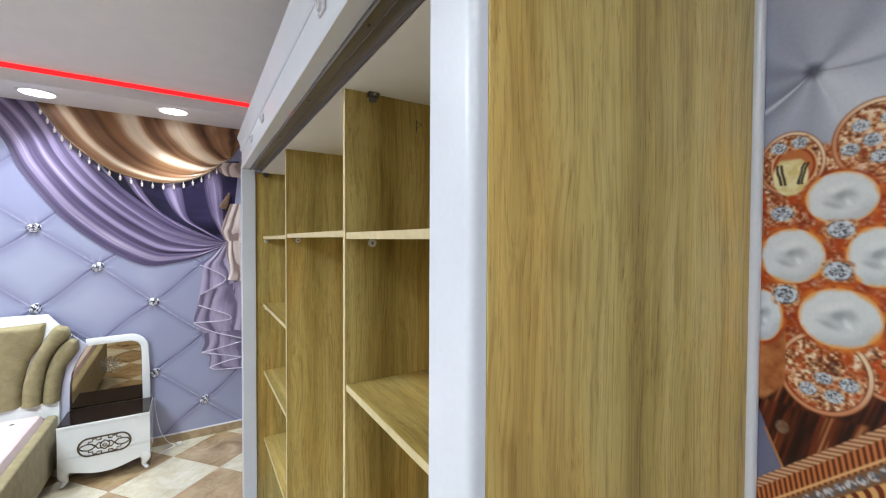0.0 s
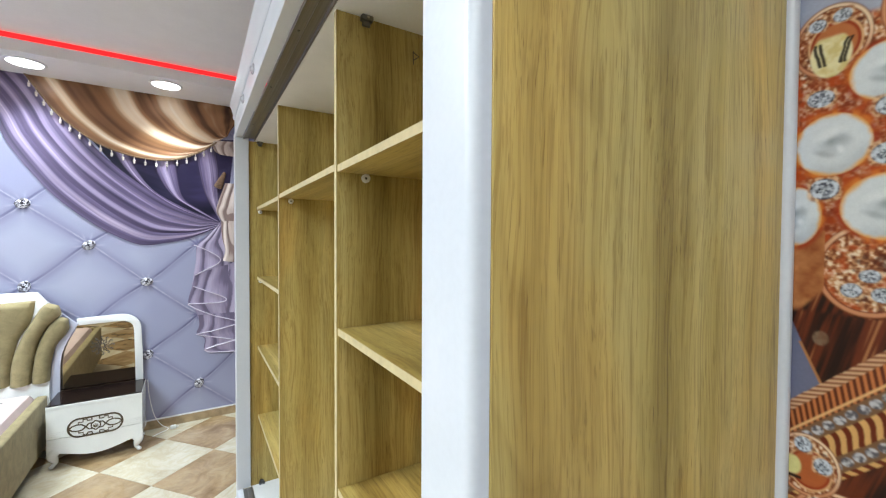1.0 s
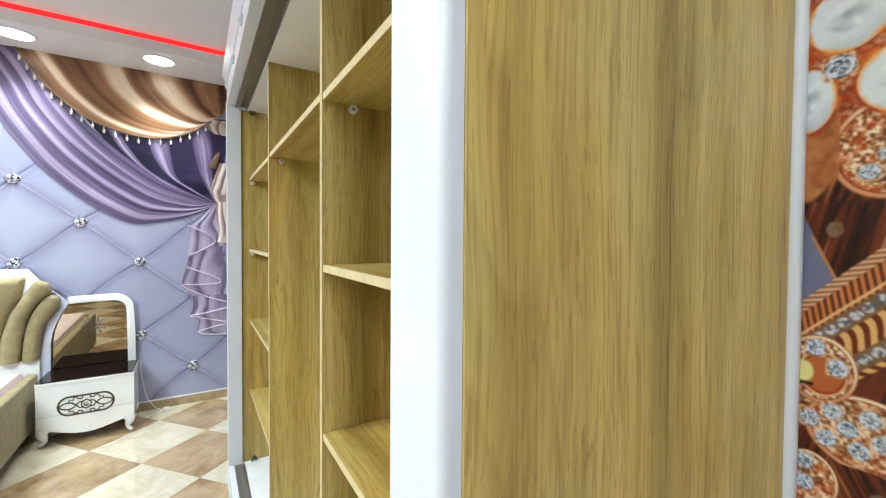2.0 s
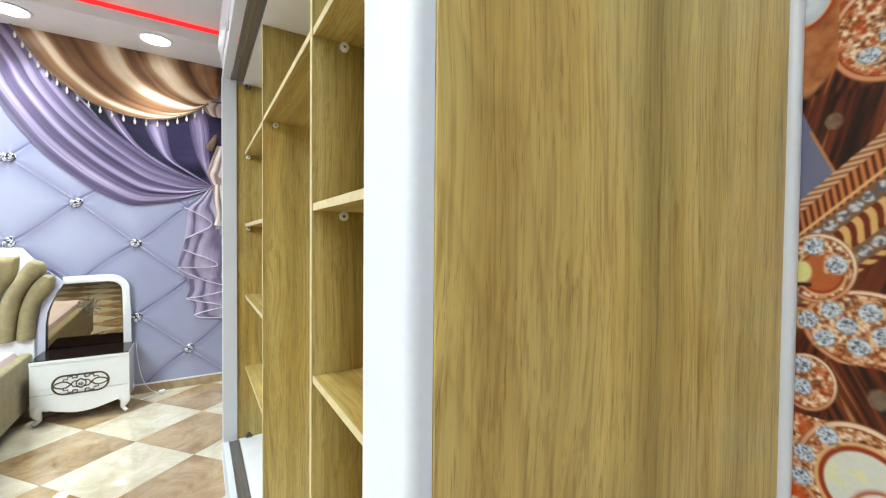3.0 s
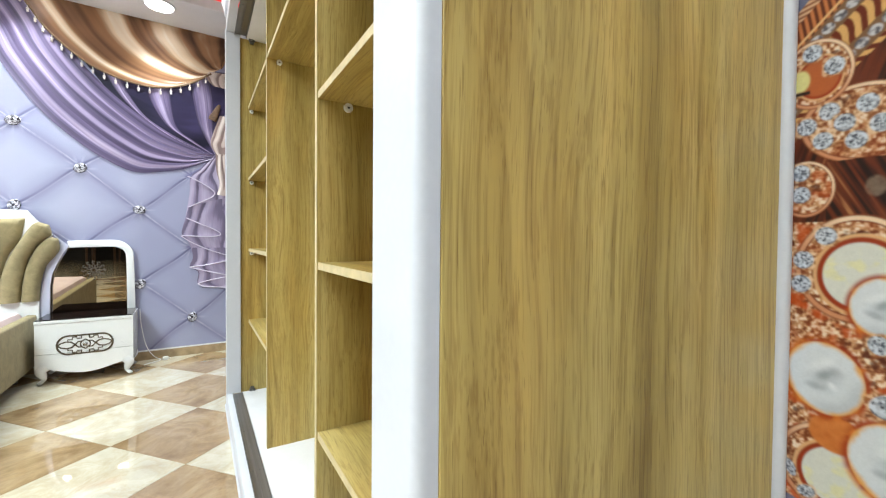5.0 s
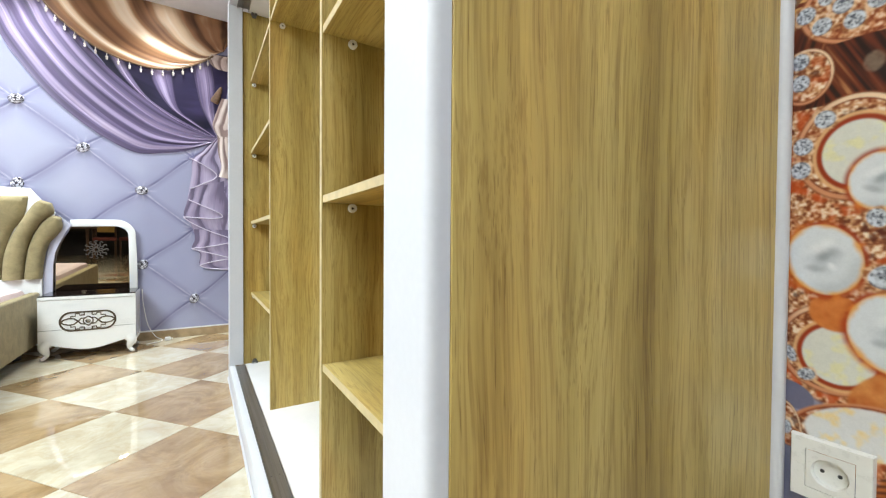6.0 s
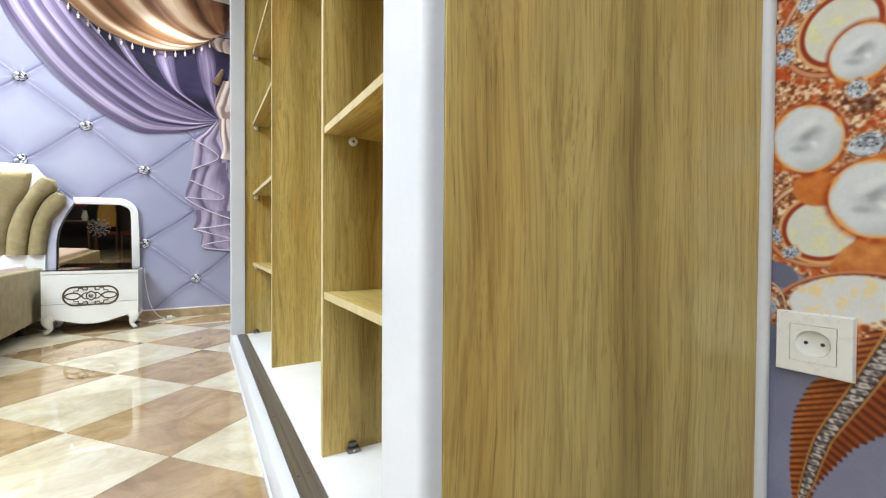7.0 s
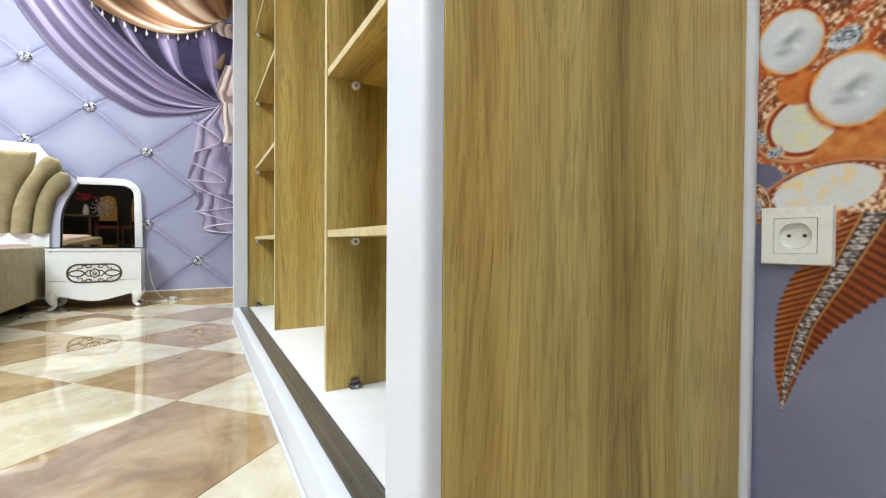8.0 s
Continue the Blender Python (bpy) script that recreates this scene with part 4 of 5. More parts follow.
    tri = (k.Y > -0.007 - (1.480 - Z) * 0.40) * (Z < 1.480)
    k.spikes(below * (c < 0.02) * (Z > 1.30) * (1 - tri), 0.25)
    k.put(tri * (c < 0.02) * (Z > 1.33), rgb(128, 130, 154))
    k.put(step(1.0, 0.7, k.radius(-0.043, 1.455, 0.011, 0.013)[0]) * (0.4 + 0.6 * k.n2), rgb(150, 128, 104))
    k.put(step(0.0025, 0.001, np.abs(k.along(-0.022, 1.438, -0.042, 1.392)[1])) * (Z > 1.385) * (Z < 1.445), rgb(196, 140, 92))
    rib = 0.5 + 0.5 * np.sin((s + c * 0.7) * 2 * math.pi / 0.0095)
    body = lerp(rgb(112, 52, 22), rgb(214, 138, 84), step(0.25, 0.8, rib))
    k.put((c > -0.002) * (c < 0.045) * (Z > 1.25), body)
    rope = 0.5 + 0.5 * np.sin((s - c * 1.5) * 2 * math.pi / 0.012)
    k.put((c > -0.010) * (c < 0.003), lerp(rgb(150, 92, 58), rgb(236, 196, 158), rope))
    k.put(step(0.0022, 0.0012, np.abs(c - 0.0255)), rgb(240, 196, 140))
    k.put((c > 0.036) * (c < 0.105) * (Z > 1.17), lerp(rgb(124, 50, 16), rgb(232, 186, 122), step(0.35, 0.6, 0.5 + 0.5 * np.sin((s + 0.01 * np.sin(c * 90)) * 2 * math.pi / 0.017))))
    k.chain(s, c - 0.040, 0.014)
    k.chain(s, c - 0.088, 0.014)
    # middle flower
    k.disc(-0.080, 1.172, 0.064, 0.052, 0.2, 10)
    k.spikes((Z < 1.125) * (Z > 1.03) * (k.Y < -0.045), -0.5)
    k.put(step(1.0, 0.7, k.radius(-0.094, 1.086, 0.012, 0.016)[0]) * (0.4 + 0.6 * k.n2), rgb(150, 130, 112))
    e = k.ring(-0.030, 1.252, 0.040, 0.048, 0.60, False)
    k.put(step(0.95, 0.85, e), rgb(196, 112, 62))
    k.put(step(1.0, 0.7, k.radius(-0.014, 1.246, 0.012, 0.018)[0]), rgb(236, 228, 160))
    k.put(step(0.004, 0.001, np.abs(Z - 1.228)) * (k.Y > -0.024), rgb(46, 26, 18))
    k.disc(-0.022, 1.088, 0.032, 0.040, 0.5)
    for y, z in ((-0.026, 1.283), (-0.050, 1.258), (-0.022, 1.178), (-0.046, 1.195), (-0.062, 1.176), (-0.040, 1.155), (-0.084, 1.197), (-0.074, 1.150), (-0.097, 1.168), (-0.016, 1.112), (-0.017, 1.080), (-0.115, 1.190), (-0.120, 1.150)):
        k.gem(y, z, 0.0105, 0.0115)
    # lower flower
    k.pave(step(1.02, 0.97, k.radius(-0.09, 0.80, 0.14, 0.20)[0]), 0.9)
    k.ring(-0.076, 0.975, 0.062, 0.072, 0.70, True)
    for y, z in ((-0.046, 1.020), (-0.022, 0.985), (-0.020, 0.950)):
        k.gem(y, z, 0.011, 0.012)
    k.pearl(-0.104, 0.925, 0.033, 0.040)
    k.pave(step(1.0, 0.85, k.radius(-0.02, 0.880, 0.035, 0.030)[0]), 0.2)
    k.ring(-0.060, 0.690, 0.062, 0.064, 0.72, True)
    k.put(step(1.0, 0.85, k.radius(-0.062, 0.742, 0.032, 0.028, 20)[0]), lerp(rgb(204, 110, 40), rgb(236, 160, 90), k.n3))
    k.put(step(1.0, 0.9, k.radius(-0.127, 0.640, 0.060, 0.036, -35)[0]), lerp(rgb(190, 92, 30), rgb(240, 176, 104), k.n3))
    k.pearl(-0.048, 0.818, 0.042, 0.052, -15)
    k.pearl(-0.120, 0.722, 0.046, 0.055, -15)
    for y, z, a, b in ((-0.112, 0.797, 0.018, 0.015), (-0.101, 0.876, 0.010, 0.012), (-0.032, 0.647, 0.010, 0.008), (-0.013, 0.674, 0.006, 0.012), (-0.150, 0.86, 0.014, 0.012)):
        k.gem(y, z, a, b, -20)
    # lowest petal and the grey gap over it
    k.put((1 - step(0.98, 1.04, k.radius(-0.012, 0.612, 0.030, 0.020, 15)[0])), rgb(126, 126, 150))
    e, th = k.radius(-0.095, 0.570, 0.085, 0.050, -12)
    k.put(step(1.04, 1.0, e), rgb(214, 150, 108))
    k.put(step(0.97, 0.94, e), rgb(150, 66, 26))
    k.pave(step(0.93, 0.90, e), 0.4)
    k.put(step(0.80, 0.74, k.radius(-0.092, 0.580, 0.080, 0.045, -12)[0]), lerp(rgb(236, 236, 236), rgb(250, 230, 180), step(0.55, 0.8, k.n3)))
    k.disc(-0.010, 0.566, 0.017, 0.034, 0.4, -10)
    k.gem(-0.010, 0.560, 0.006, 0.010)
    # hanging leaf with ribbed halves and a stone-set midrib
    zs = [0.231, 0.273, 0.299, 0.342, 0.373, 0.406, 0.449, 0.47, 0.541]
    left = np.interp(Z, zs, [-0.047, -0.040, -0.037, -0.035, -0.036, -0.040, -0.056, -0.072, -0.12])
    midl = np.interp(Z, zs, [-0.047, -0.051, -0.057, -0.066, -0.074, -0.088, -0.108, -0.117, -0.147])
    rght = np.interp(Z, zs, [-0.047, -0.060, -0.069, -0.091, -0.108, -0.138, -0.178, -0.20, -0.26])
    comb = 0.5 + 0.5 * np.sin((Z + 0.55 * np.abs(k.Y - midl)) * 2 * math.pi / 0.0105)
    on = (Z > 0.231) * (Z < 0.545) * (k.Y < left - 0.0035 * comb * (Z > 0.33)) * (k.Y > rght + 0.0045 * comb * (Z > 0.29))
    inner = step(0.0, 1.0, (left - k.Y) / np.maximum(left - midl, 0.004))
    half_l = lerp(lerp(rgb(96, 38, 12), rgb(222, 140, 72), comb * (0.65 + 0.35 * k.n2)), rgb(120, 46, 14), 0.55 * inner)
    half_r = lerp(rgb(104, 44, 14), rgb(176, 94, 36), comb * (0.55 + 0.45 * k.n3))
    k.put(on, np.where((k.Y > midl)[..., None], half_l, half_r))
    wide = np.interp(Z, [0.24, 0.30, 0.55], [0.001, 0.0062, 0.0115])
    k.put(on * (np.abs(k.Y - midl) < wide * 1.35), rgb(204, 150, 88))
    k.put(on * (np.abs(k.Y - midl) < wide * 1.08), rgb(84, 62, 52))
    run = (Z * 1.25) / 0.0125
    stone = np.hypot((run - np.floor(run) - 0.5) / 0.46, (k.Y - midl) / np.maximum(wide, 0.002))
    k.put(on * step(1.05, 0.8, stone), lerp(rgb(122, 112, 112), rgb(222, 216, 214), step(0.3, 0.7, k.n2)))
    k.put(on * step(0.45, 0.25, stone) * 0.6, rgb(92, 82, 84))
    k.put(0.35 * step(0.10, 0.02, Z), rgb(150, 152, 176))
    col = k.col
    for _ in range(1):    # the soft dots of a large print
        col = np.pad(col, ((1, 1), (1, 1), (0, 0)), mode="edge")
        col = (col[:-2, 1:-1] + col[2:, 1:-1] + col[1:-1, :-2] + col[1:-1, 2:] + 2 * col[1:-1, 1:-1]) / 6
    col = 1.08 * np.clip(col, 0, 1) ** 1.14
    return col * (0.80 * (0.96 + 0.08 * k.n2))[..., None]


jewel = thing("wall_mural", pose(RIGHT, 0, 0), "grey printed wallpaper with pearl and gold jewel flowers", "wallpaper")
inked("jewel_print", np.linspace(-0.21, 0.03, 210), np.linspace(0.0, 2.45, 2000), lambda X, Z: (0 * X - 0.0005, X, Z), jewel_ink, PRINT, jewel)
inked("plain_print", np.linspace(-4.0, -0.211, 200), np.linspace(0.0, 2.9, 150), lambda X, Z: (0 * X - 0.0005, X, Z), lambda X, Z: lerp(rgb(120, 122, 142), rgb(158, 162, 182), speckle(X, Z, 4)), PRINT, jewel)

# ---- wall socket ----
socket = thing("wall_socket", pose(RIGHT - 0.001, -0.0625, 0.512, 0, 0, -90), "white two-pin wall socket with a square frame", "wall socket")


def frame_plate(w, h, wi, hi, t):
    """A bevelled rectangular frame with an opening, facing -y."""
    bm = bmesh.new()
    loops = [(w, h, 0.0), (w - 0.001, h - 0.001, t * 0.7), (w - 0.004, h - 0.004, t), (wi + 0.0008, hi + 0.0008, t), (wi, hi, t - 0.0012), (wi, hi, 0.0)]
    rows = [[bm.verts.new((sx * a / 2, -d, sz * b / 2)) for sx, sz in ((-1, -1), (1, -1), (1, 1), (-1, 1))] for a, b, d in loops]
    for p, q in zip(rows, rows[1:]):
        for i in range(4):
            bm.faces.new((p[i], p[(i + 1) % 4], q[(i + 1) % 4], q[i]))
    bmesh.ops.recalc_face_normals(bm, faces=bm.faces[:])
    return bm


part("frame", frame_plate(0.089, 0.091, 0.053, 0.055, 0.010), PLASTIC_W, socket)
# insert with a round well
well = bmesh.new()
n, sq = 32, 0.026
rows = []
for r, d in ((None, 0.0095), (0.0205, 0.0095), (0.0200, 0.0085), (0.0190, 0.0016), (0.0, 0.0012)):
    row = []
    for i in range(n):
        a = 2 * math.pi * i / n
        c, s = math.cos(a), math.sin(a)
        rr = sq / max(abs(c), abs(s)) if r is None else r
        row.append(well.verts.new((rr * c, -d, rr * s * (0.0272 / 0.026 if r is None else 1))))
    rows.append(row)
for p, q in zip(rows, rows[1:]):
    for i in range(n):
        well.faces.new((p[i], p[(i + 1) % n], q[(i + 1) % n], q[i]))
bmesh.ops.remove_doubles(well, verts=well.verts[:], dist=1e-6)
bmesh.ops.recalc_face_normals(well, faces=well.faces[:])
part("insert", well, PLASTIC_W, socket, "round recessed socket well")
for sx in (-0.0095, 0.0095):
    part("pin_hole", turned([(0.0, 0.0003), (0.0027, 0.0003), (0.0027, -0.0006)], Matrix.Translation((sx, -0.0016, 0)) @ pose(0, 0, 0, 90, 0, 0), 14), PLASTIC_D, socket, "dark pin hole")


# ---- bed ----
def cushion(low, high, y, depth, nu=40, nv=18):
    """A padded channel between two lines in the x, z plane, bulging towards -y."""
    A, B = curve(low, nu), curve(high, nu)
    bm, rows = bmesh.new(), []
    for i in range(nu):
        end = min(1.0, math.sqrt(max(0.0, 1 - max(0.0, (i / (nu - 1) - 0.9) / 0.1) ** 2)) + 0.05)
        row = []
        for j in range(nv):
            v = j / (nv - 1)
            p = A[i] * (1 - v) + B[i] * v
            h = depth * end * math.sqrt(max(0.0, 1 - (2 * v - 1) ** 2)) ** 0.8
            wob = 0.0025 * noise.noise((p[0] * 9, p[1] * 9, depth))
            row.append(bm.verts.new((p[0], y - h - wob, p[1])))
        rows.append(row)
    for p, q in zip(rows, rows[1:]):
        for j in range(nv - 1):
            bm.faces.new((p[j], p[j + 1], q[j + 1], q[j]))
    for row in (rows[0], rows[-1]):
        bm.faces.new(row) if len(set(row)) > 2 else None
    bmesh.ops.recalc_face_normals(bm, faces=bm.faces[:])
    return bm


MID = -1.90
bed = thing("bed", pose(MID, 3.80, 0), "double bed with olive velvet channelled headboard and pink mattress", "bed")
flip = lambda pts, s: [(s * (x - MID), z) for x, z in pts]
headboard = part("headboard", prism([(s * (x - MID), z) for s, pts in ((1, [(-1.058, 0.06), (-1.058, 0.56), (-1.07, 0.66), (-1.08, 0.75), (-1.02, 0.95), (-0.985, 1.03), (-1.072, 1.136), (-1.12, 1.204)]), (-1, [(-1.12, 1.204), (-1.072, 1.136), (-0.985, 1.03), (-1.02, 0.95), (-1.08, 0.75), (-1.07, 0.66), (-1.058, 0.56), (-1.058, 0.06)])) for x, z in pts], 0.0, 0.035, "y", 0.004), LACQUER, bed, "glossy white headboard panel")
for s in (1, -1):
    wing = flip([(-1.057, 0.10), (-1.057, 0.55), (-1.044, 0.66), (-1.02, 0.80), (-0.965, 0.90), (-0.94, 0.97), (-0.985, 1.034), (-0.897, 0.945), (-0.935, 0.88), (-0.969, 0.80), (-0.992, 0.73), (-1.003, 0.646), (-1.006, 0.45), (-1.006, 0.10)], s)
    part("wing", prism(wing, 0.002, 0.022, "y"), LILAC_GLOSS, headboard, "pale glossy lilac side wing")
    part("channel", cushion(flip([(-1.151, 0.547), (-1.141, 0.678), (-1.12, 0.801), (-1.072, 0.928), (-1.025, 0.992), (-0.992, 1.012)], s), flip([(-1.056, 0.549), (-1.046, 0.682), (-1.019, 0.800), (-0.974, 0.866), (-0.945, 0.925), (-0.952, 1.000)], s), -0.004, 0.065), VELVET, headboard)
    part("channel", cushion(flip([(-1.262, 0.545), (-1.25, 0.713), (-1.212, 0.855), (-1.154, 0.981), (-1.10, 1.085), (-1.06, 1.122)], s), flip([(-1.152, 0.547), (-1.139, 0.678), (-1.109, 0.843), (-1.05, 0.962), (-0.990, 1.030), (-1.000, 1.100)], s), -0.006, 0.075), VELVET, headboard)
    part("channel", cushion(flip([(-1.56, 0.545), (-1.55, 0.75), (-1.54, 0.95), (-1.52, 1.08), (-1.48, 1.125)], s), flip([(-1.263, 0.545), (-1.250, 0.712), (-1.214, 0.874), (-1.150, 1.000), (-1.125, 1.145)], s), -0.006, 0.07), VELVET, headboard)
part("channel", cushion(flip([(-2.24, 0.545), (-2.25, 0.75), (-2.26, 0.95), (-2.26, 1.125)], 1), flip([(-1.56, 0.545), (-1.55, 0.75), (-1.54, 0.95), (-1.54, 1.125)], 1), -0.006, 0.07), VELVET, headboard)
part("base_board", boxed(-0.843, 0.843, -0.030, -0.002, 0.08, 0.548, 0.004), LACQUER, bed, "glossy white lower panel")
for s in (1, -1):
    part("side_rail", boxed(min(s * 0.775, s * 0.835), max(s * 0.775, s * 0.835), -2.08, -0.032, 0.085, 0.452, 0.014, 3), VELVET, bed)
part("foot_rail", boxed(-0.775, 0.775, -2.10, -2.03, 0.085, 0.452, 0.014, 3), VELVET, bed)
for lx in (-0.74, 0.74):
    for ly in (-2.0, -0.15):
        part("leg", turned([(0.0, 0.0), (0.022, 0.0), (0.03, 0.085), (0.0, 0.085)], Matrix.Translation((lx, ly, 0)), 14), PLASTIC_D, bed)


def mattress_mesh():
    nx, ny, x1, y0, y1 = 70, 90, 0.768, -2.02, -0.034
    bm, rows = bmesh.new(), []
    for i in range(nx):
        row = []
        for j in range(ny):
            x, y = -x1 + 2 * x1 * i / (nx - 1), y0 + (y1 - y0) * j / (ny - 1)
            edge = min(x1 - abs(x), y - y0, y1 - y)
            z = 0.425 + 0.058 * math.sqrt(max(0.0, 1 - (1 - min(edge / 0.06, 1)) ** 2))
            for bx in (-0.52, 0.0, 0.62):
                for by in (-1.7, -0.95, -0.14):
                    d = math.hypot(x - bx, y - by)
                    z -= 0.020 * math.exp(-((d / 0.045) ** 2)) + 0.006 * math.exp(-((abs(y - by) / 0.012) ** 2)) * (d < 0.3)
            row.append(bm.verts.new((x, y, z + 0.004 * noise.noise((x * 4, y * 4, 1)))))
        rows.append(row)
    for p, q in zip(rows, rows[1:]):
        for j in range(ny - 1):
            bm.faces.new((p[j], p[j + 1], q[j + 1], q[j]))
    bmesh.ops.recalc_face_normals(bm, faces=bm.faces[:])
    return bm


mattress = tagged(new("mattress", mesh_of("mattress", mattress_mesh(), PINK)), "pink cloth mattress with dark buttons on the bed", "mattress")
mattress.matrix_basis = pose(MID, 3.80, 0)
mattress_body = part("mattress_base", boxed(-0.767, 0.767, -2.02, -0.034, 0.30, 0.424, 0.006), PINK, mattress)
for bx in (-0.52, 0.0, 0.62):
    for by in (-1.7, -0.95, -0.14):
        part("button", turned([(0.0, 0.010), (0.010, 0.008), (0.015, 0.002), (0.013, -0.004)], Matrix.Translation((bx, by, 0.462)), 12), PLASTIC_D, mattress, "dark button")

# ---- nightstand ----
NX0, NX1, NY0, NY1, NT = -1.020, -0.490, 3.500, 3.835, 0.440
NC, NW = (NX0 + NX1) / 2, (NX1 - NX0) / 2
night = thing("nightstand", pose(NC, NY0, 0), "glossy white nightstand with bronze fretwork and dark glass top", "nightstand")
depth = NY1 - NY0


def bowed(z0, z1, y_out, n=24, dip=0.0):
    """A front board, bowed a little forward; its lower edge may dip in the middle."""
    bm, cols = bmesh.new(), []
    for i in range(n + 1):
        u = -1 + 2 * i / n
        x, y = u * NW, -y_out - 0.008 * (1 - u * u)
        low = z0 - dip * max(0.0, math.cos(u * math.pi * 0.62)) ** 1.3 if dip else z0
        cols.append([bm.verts.new(p) for p in ((x, y, low), (x, y, z1), (x, 0.016, z1), (x, 0.016, low))])
    for a, b in zip(cols, cols[1:]):
        for k in range(4):
            bm.faces.new((a[k], b[k], b[(k + 1) % 4], a[(k + 1) % 4]))
    bm.faces.new(cols[0]), bm.faces.new(cols[-1][::-1])
    bmesh.ops.recalc_face_normals(bm, faces=bm.faces[:])
    return bm


part("drawer_front", bowed(0.212, 0.418, 0.0), LACQUER, night, "white drawer front")
part("drawer_front", bowed(0.108, 0.2085, 0.0, dip=0.046), LACQUER, night, "white drawer front with curved apron")
part("top_moulding", bowed(0.420, NT, 0.006), LACQUER, night)
for s in (-1, 1):
    part("side_board", boxed(min(s * (NW - 0.018), s * NW), max(s * (NW - 0.018), s * NW), 0.017, depth, 0.105, 0.419, 0.001, 1), LACQUER, night)
    part("top_rail", boxed(min(s * (NW - 0.022), s * NW), max(s * (NW - 0.022), s * NW), 0.017, depth, 0.4195, NT, 0.001, 1), LACQUER, night)
    for z in (0.228, 0.240, 0.252):
        part("groove_bead", tube([(s * (NW - 0.004), -0.0015, z), (s * (NW * 0.62), -0.0052, z)], 0.0022, 6), LACQUER, night)
    for ly in (0.028, depth - 0.04):
        path = [(s * (NW - 0.040), ly, 0.122), (s * (NW - 0.026), ly - 0.012, 0.092), (s * (NW - 0.036), ly - 0.006, 0.058), (s * (NW - 0.040), ly - 0.002, 0.036), (s * (NW - 0.024), ly - 0.012, 0.016), (s * (NW - 0.010), ly - 0.020, 0.014)]
        pts = [tuple(map(float, p)) for p in curve(path, 22)]
        part("leg", tube(pts, lambda k: float(np.interp(k, (0, 0.25, 0.5, 0.68, 0.85, 1), (0.040, 0.030, 0.018, 0.0125, 0.0135, 0.0085))), 12), LACQUER, night, "white cabriole leg")
part("back_board", boxed(-NW + 0.018, NW - 0.018, depth - 0.012, depth, 0.105, NT - 0.004), LACQUER, night)
part("bottom_board", boxed(-NW + 0.018, NW - 0.018, 0.018, depth - 0.013, 0.110, 0.125), LACQUER, night)
part("glass_top", boxed(-NW + 0.003, NW - 0.003, -0.002, depth - 0.006, NT + 0.0005, NT + 0.0075, 0.0012, 1), BLACK_GLASS, night, "dark reflecting glass top")

# bronze fretwork: stadium border, loops and stepped lines
orn = []
OX, OZ, OW, OH = -0.757 - NC, 0.262, 0.150, 0.064


def bar(points, r=0.0052, closed=False):
    pts = [(OX + x * OW, -0.0095 + 0.004 * abs(x), OZ + z * OH) for x, z in points]
    orn.append(tube(pts, r, 6, closed))


stadium = [(0.60 + 0.40 * math.cos(radians(a)), math.sin(radians(a))) for a in range(-90, 91, 15)] + [(-0.60 + 0.40 * math.cos(radians(a)), math.sin(radians(a))) for a in range(90, 271, 15)]
bar(stadium, 0.0062, True)
for s in (1, -1):
    for m in (1, -1):
        bar([(s * 0.98, 0.0), (s * 0.86, 0.24 * m), (s * 0.68, 0.36 * m), (s * 0.50, 0.30 * m), (s * 0.36, 0.0)])
        bar([(s * 0.14, 0.96 * m), (s * 0.14, 0.66 * m), (s * 0.30, 0.66 * m), (s * 0.30, 0.84 * m), (s * 0.46, 0.84 * m), (s * 0.46, 0.58 * m), (s * 0.62, 0.58 * m), (s * 0.62, 0.36 * m)], 0.0044)
        bar([(s * 0.36, 0.0), (s * 0.26, 0.30 * m), (s * 0.10, 0.34 * m), (0.0, 0.52 * m)], 0.0044)
        bar([(s * 0.10, 0.34 * m), (s * 0.17, 0.16 * m), (s * 0.17, 0.0)], 0.004)
part("fretwork", joined(*orn), ORNAMENT, night, "dark bronze fretwork ornament")
part("crystal_knob", turned([(0.0, 0.016), (0.008, 0.015), (0.015, 0.008), (0.012, 0.0)], Matrix.Translation((OX, -0.0085, OZ)) @ pose(0, 0, 0, 90, 0, 0), 8), NICKEL, night, "faceted crystal knob", False)

# ---- mirror behind the nightstand ----
mirror = thing("mirror", pose(-0.757, 3.850, 0.432, 1.2, 0, 0), "bronze-tinted mirror with white frame standing behind the nightstand", "mirror")
outer = [(0.251, 0.0), (0.249, 0.25), (0.243, 0.40)] + [(0.117 + 0.126 * math.cos(radians(a)), 0.437 + 0.126 * math.sin(radians(a))) for a in range(10, 91, 10)] + [(-0.10, 0.556), (-0.152, 0.552)]
inner = [(-0.150, 0.500), (-0.10, 0.503)] + [(0.117 + 0.077 * math.cos(radians(a)), 0.437 + 0.072 * math.sin(radians(a))) for a in range(90, 9, -10)] + [(0.196, 0.40), (0.198, 0.25), (0.200, 0.0)]
part("frame", prism(outer + inner, -0.016, 0.010, "y", 0.002), LACQUER, mirror, "white lacquered frame")
glass_line = [(-0.262, 0.0), (-0.258, 0.20), (-0.247, 0.29), (-0.215, 0.37), (-0.165, 0.46), (-0.150, 0.505), (0.117, 0.512), (0.185, 0.48), (0.199, 0.42), (0.203, 0.0)]
part("mirror_glass", prism(glass_line, -0.003, 0.0015, "y"), MIRROR, mirror, "bronze-tinted mirror glass", False)
lace = []
